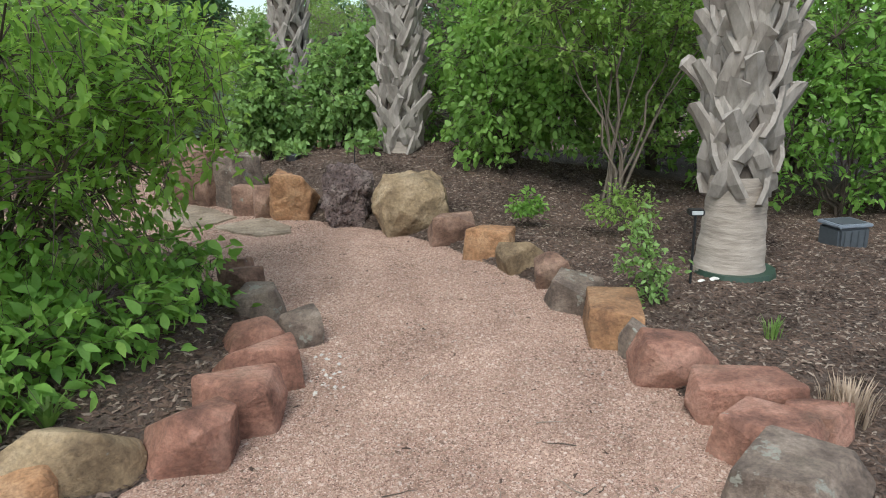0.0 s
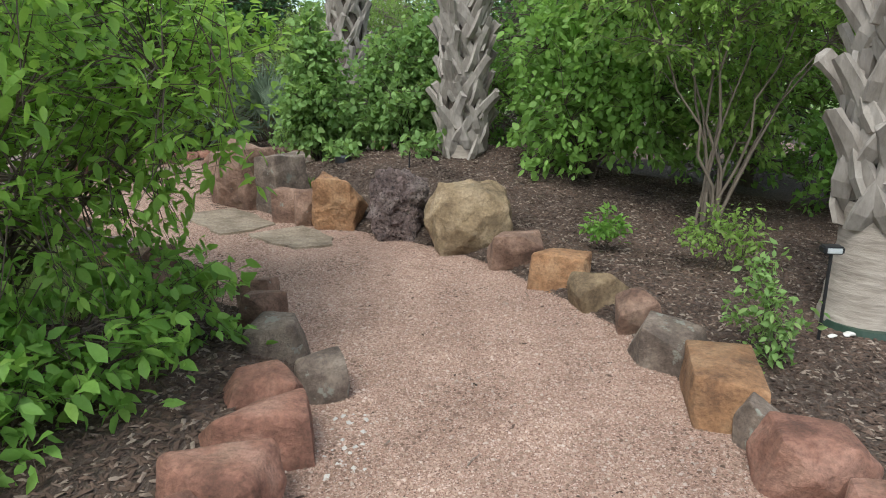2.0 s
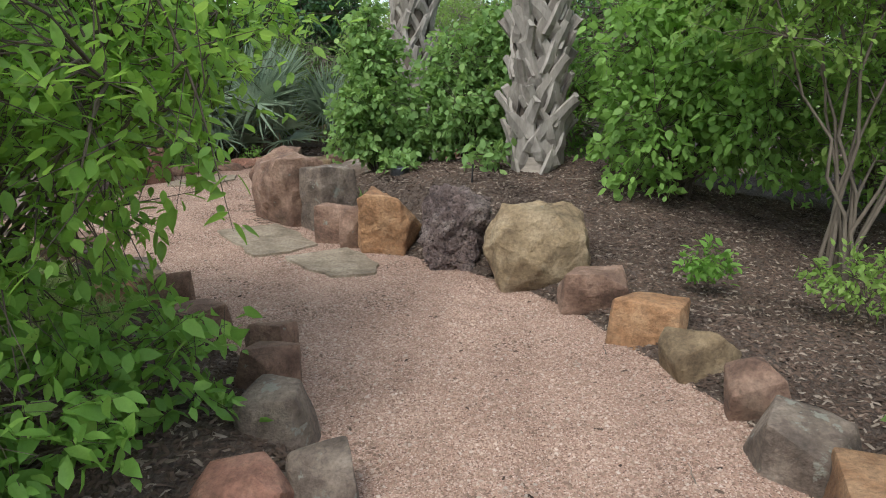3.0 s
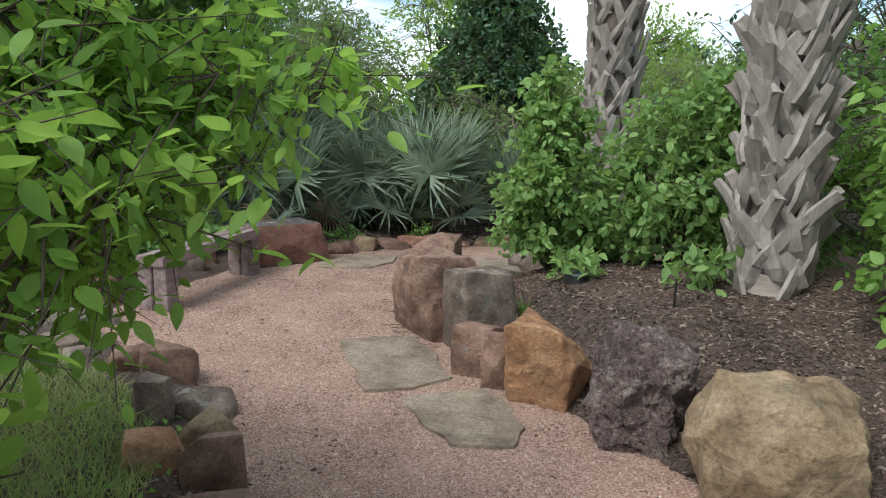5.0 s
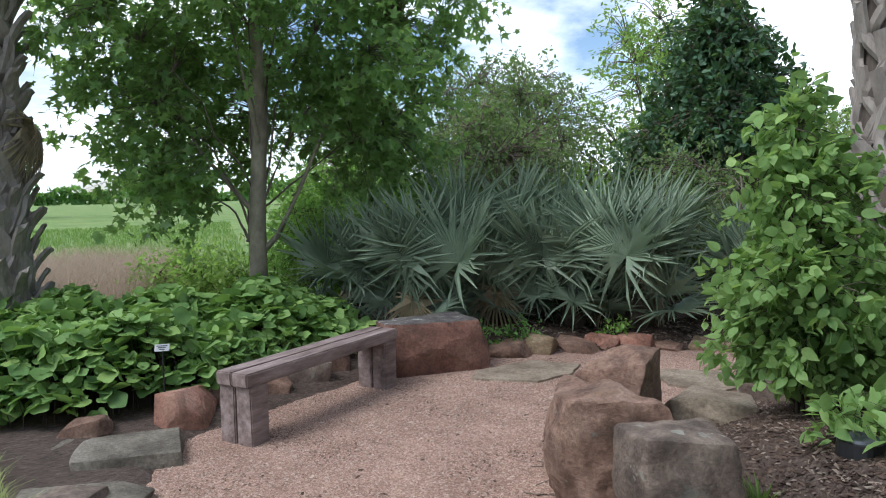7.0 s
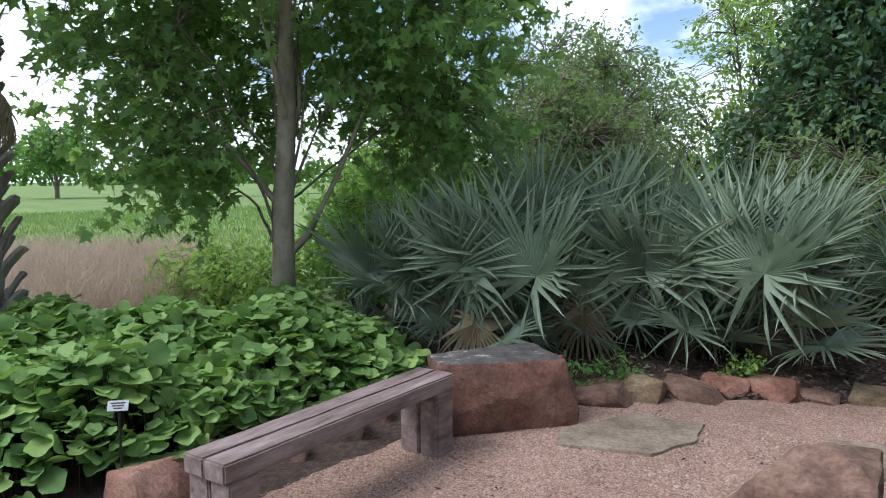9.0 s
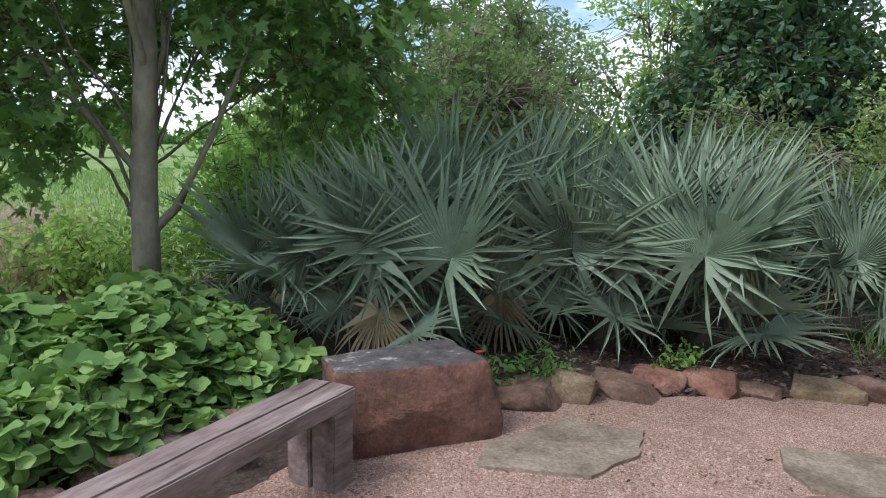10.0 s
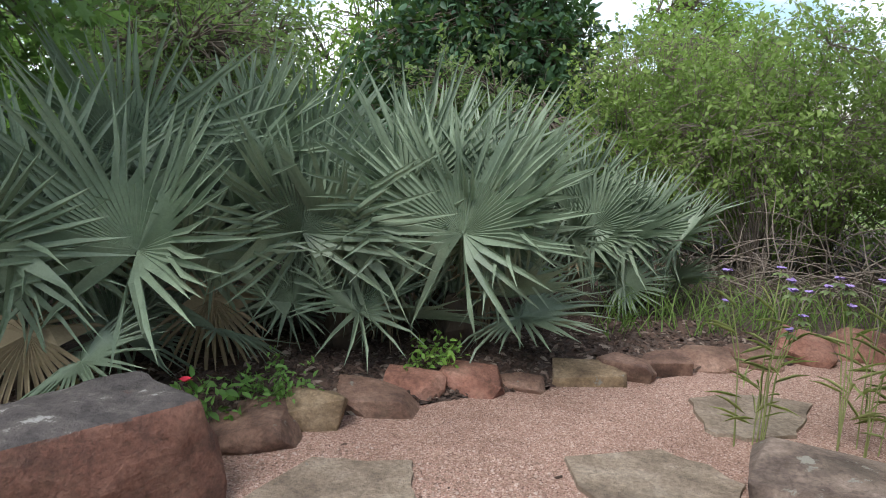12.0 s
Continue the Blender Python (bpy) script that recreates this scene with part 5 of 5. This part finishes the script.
plant_label(-5.42, 7.0, .52)
v, q = tubes([[((0, 0, -.05), .008), ((.01, 0, .16), .007)]], 6)
ob = tagged(put("stake", mesh_np("stake", v, q, BLACK)), "short black stake in the mulch", "stake")
ob.matrix_basis = Matrix.Translation((-.97, 7.75, hz(-.97, 7.75)))
rg = random.Random(5)
for k in range(4):
    bmx = bmesh.new()
    bmesh.ops.create_icosphere(bmx, subdivisions=2, radius=.02, matrix=Matrix.Diagonal((1.2, .9, .6, 1)))
    for vv in bmx.verts:
        vv.co += noise.noise_vector(vv.co * 30 + Vector((k, 0, 0))) * .012
    ob = tagged(part("shell", bmx, WHITE, None, smooth=True), "broken white shell by the palm's foot", "shell", "shells")
    ob.matrix_basis = Matrix.Translation((1.76 + rg.uniform(-.07, .07), 4.56 + rg.uniform(-.05, .05), .085))


def twig_on_ground(x, y, length, turn, seed):
    rng = random.Random(seed)
    pts = [((s - .5) * length, rng.uniform(-.02, .02) * length * 3, .006 + hz(x, y) * (not inside(np.array([x]), np.array([y]), OUTLINE)[0])) for s in (0, .25, .5, .75, 1)]
    v, q = tubes([[(p, .003 * (1 - i / 7)) for i, p in enumerate(pts)]], 5)
    ob = tagged(put("twig", mesh_np("twig", v, q, DRY_TWIG if seed % 2 else TWIG)), "thin dry twig lying on the ground", "twig", "fallen twigs")
    ob.matrix_basis = pose(x, y, 0, 0, 0, turn)
    if pts[0][2] < 0:
        ob.location.z = .012


for k in range(86):
    rg = random.Random(200 + k)
    if k < 16 or k >= 46:
        f = rg.random()
        x, y, t = -2.45 - .75 * f - abs(rg.gauss(0, .13)), 7.2 + 1.6 * f + rg.gauss(0, .12), rg.gauss(25, 25)
    elif k < 34:
        x, y, t = rg.uniform(-.6, .9), rg.uniform(1.2, 6), rg.uniform(0, 180)
    else:
        x, y, t = rg.uniform(-1.2, .5), rg.uniform(7.2, 8.2), rg.uniform(0, 180)
    twig_on_ground(x, y, rg.uniform(.05, .15) if 16 <= k < 34 else rg.uniform(.1, .3), t, k)


def scatter(name, label, n, region, size, aspect, material, seed, beds, zoff=0.0, category="gravel"):
    """Loose grains or chips as small closed wedges."""
    rng = np.random.default_rng(seed)
    poly = np.array(region)
    q = rng.uniform(poly.min(0), poly.max(0), (n * 4, 2))
    ok = inside(q[:, 0], q[:, 1], poly) & (inside(q[:, 0], q[:, 1], OUTLINE) != beds)
    q = q[ok][:n]
    n = len(q)
    z = (height(q[:, 0], q[:, 1]) if beds else np.zeros(n)) + zoff
    t = np.array([(-.5, -.5, 0), (.5, -.4, 0), (.4, .5, 0), (-.45, .4, 0), (-.1, .1, 1)]) * np.array([aspect, 1, .5])
    f = np.array([(0, 1, 4), (1, 2, 4), (2, 3, 4), (3, 0, 4)])
    a = rng.random(n) * 6.283
    s = size * (.4 + rng.random(n) ** 2)
    tilt = rng.normal(size=(n, 2)) * .25
    x = (t[None, :, 0] * np.cos(a)[:, None] - t[None, :, 1] * np.sin(a)[:, None]) * s[:, None]
    y = (t[None, :, 0] * np.sin(a)[:, None] + t[None, :, 1] * np.cos(a)[:, None]) * s[:, None]
    zz = t[None, :, 2] * s[:, None] + x * tilt[:, :1] + y * tilt[:, 1:]
    v = np.stack([x + q[:, :1], y + q[:, 1:], zz + z[:, None]], -1).reshape(-1, 3)
    tagged(put(name, mesh_np(name, v, (f[None] + (np.arange(n) * 5)[:, None, None]).reshape(-1, 3), material, smooth=False)), label, category, kind="stuff")


scatter("gravel", "loose grains of pink crushed granite", 90000, [(-1.6, 1.2), (1.2, 1.2), (1.2, 6), (-.5, 8.5), (-3, 10.5), (-5.3, 10), (-5.3, 6.5), (-1.6, 4.5)], .012, 1.2, STONELET, 1, False)
scatter("path_debris", "scattered dark bark crumbs on the path", 450, [(-1.5, 1.2), (1.2, 1.2), (1.2, 5), (-.5, 7), (-3, 10.5), (-5.3, 10), (-5.0, 6.8), (-1.6, 4.8)], .013, 2.6, MULCH, 9, False, 0, "litter")
scatter("bark_mulch", "shredded brown bark mulch", 130000, [(.5, 1.6), (4.2, 1.6), (4.5, 7), (1.5, 9), (-3.2, 10.4), (-3.4, 8.5), (-1, 6.3)], .012, 3.0, MULCH, 2, True, .002, "mulch")
scatter("bark_mulch", "shredded brown bark mulch", 12000, [(-.7, 2), (-2.4, 1.8), (-2.6, 5.5), (-1.2, 5), (-.8, 4)], .015, 3.0, MULCH, 3, True, .002, "mulch")
scatter("leaf_litter", "leaf litter below the palmettos", 9000, [(-6.2, 9.3), (-5.0, 9.9), (-3.0, 12), (-2.4, 12.7), (-4.4, 12.6), (-6.5, 10.6)], .022, 2.4, MULCH, 4, True, .002, "litter")
scatter("white_pebbles", "small pile of white pebbles by the edging", 40, [(-.72, 3.1), (-.5, 3.15), (-.52, 3.65), (-.7, 3.6)], .02, 1.1, PEBBLE, 5, False, 0, "pebbles")

# ---- distance ----
for k, (x, y, r, h) in enumerate(((-73, 21, 4.0, 6.5), (-66, 33, 2.6, 4.5))):
    plant("far_tree", "lone tree out in the green field", "tree", (x, y, 0), [(0, 0, h * .6, r, r, h * .3), (.8, .4, h * .8, r * .7, r * .7, h * .2)], 300, 16, .45, LEAF_MID, BARK, 150 + k, shape="diamond", stems=4, stem_r=.15, twig_len=1.2)


def treeline(x0, y0, x1, y1, h, n, seed):
    rng = np.random.default_rng(seed)
    f = rng.random(n)
    bumps = .6 + .25 * np.sin(f * 40) + .2 * np.sin(f * 97 + 1)
    p = np.column_stack([x0 + f * (x1 - x0), y0 + f * (y1 - y0) + rng.normal(size=n) * 2, h * bumps * rng.random(n) ** .7])
    v, q = leaves(p, rng.normal(size=(n, 3)), 2.2 * (.5 + rng.random(n)), "diamond", rng, .3)
    tagged(put("far_woods", mesh_np("far_woods", v, q, LEAF_MID)), "low line of woods beyond the field", "woods", kind="stuff")


treeline(-320, -120, -260, 240, 11, 9000, 1)
treeline(-260, 240, 160, 330, 11, 8000, 2)
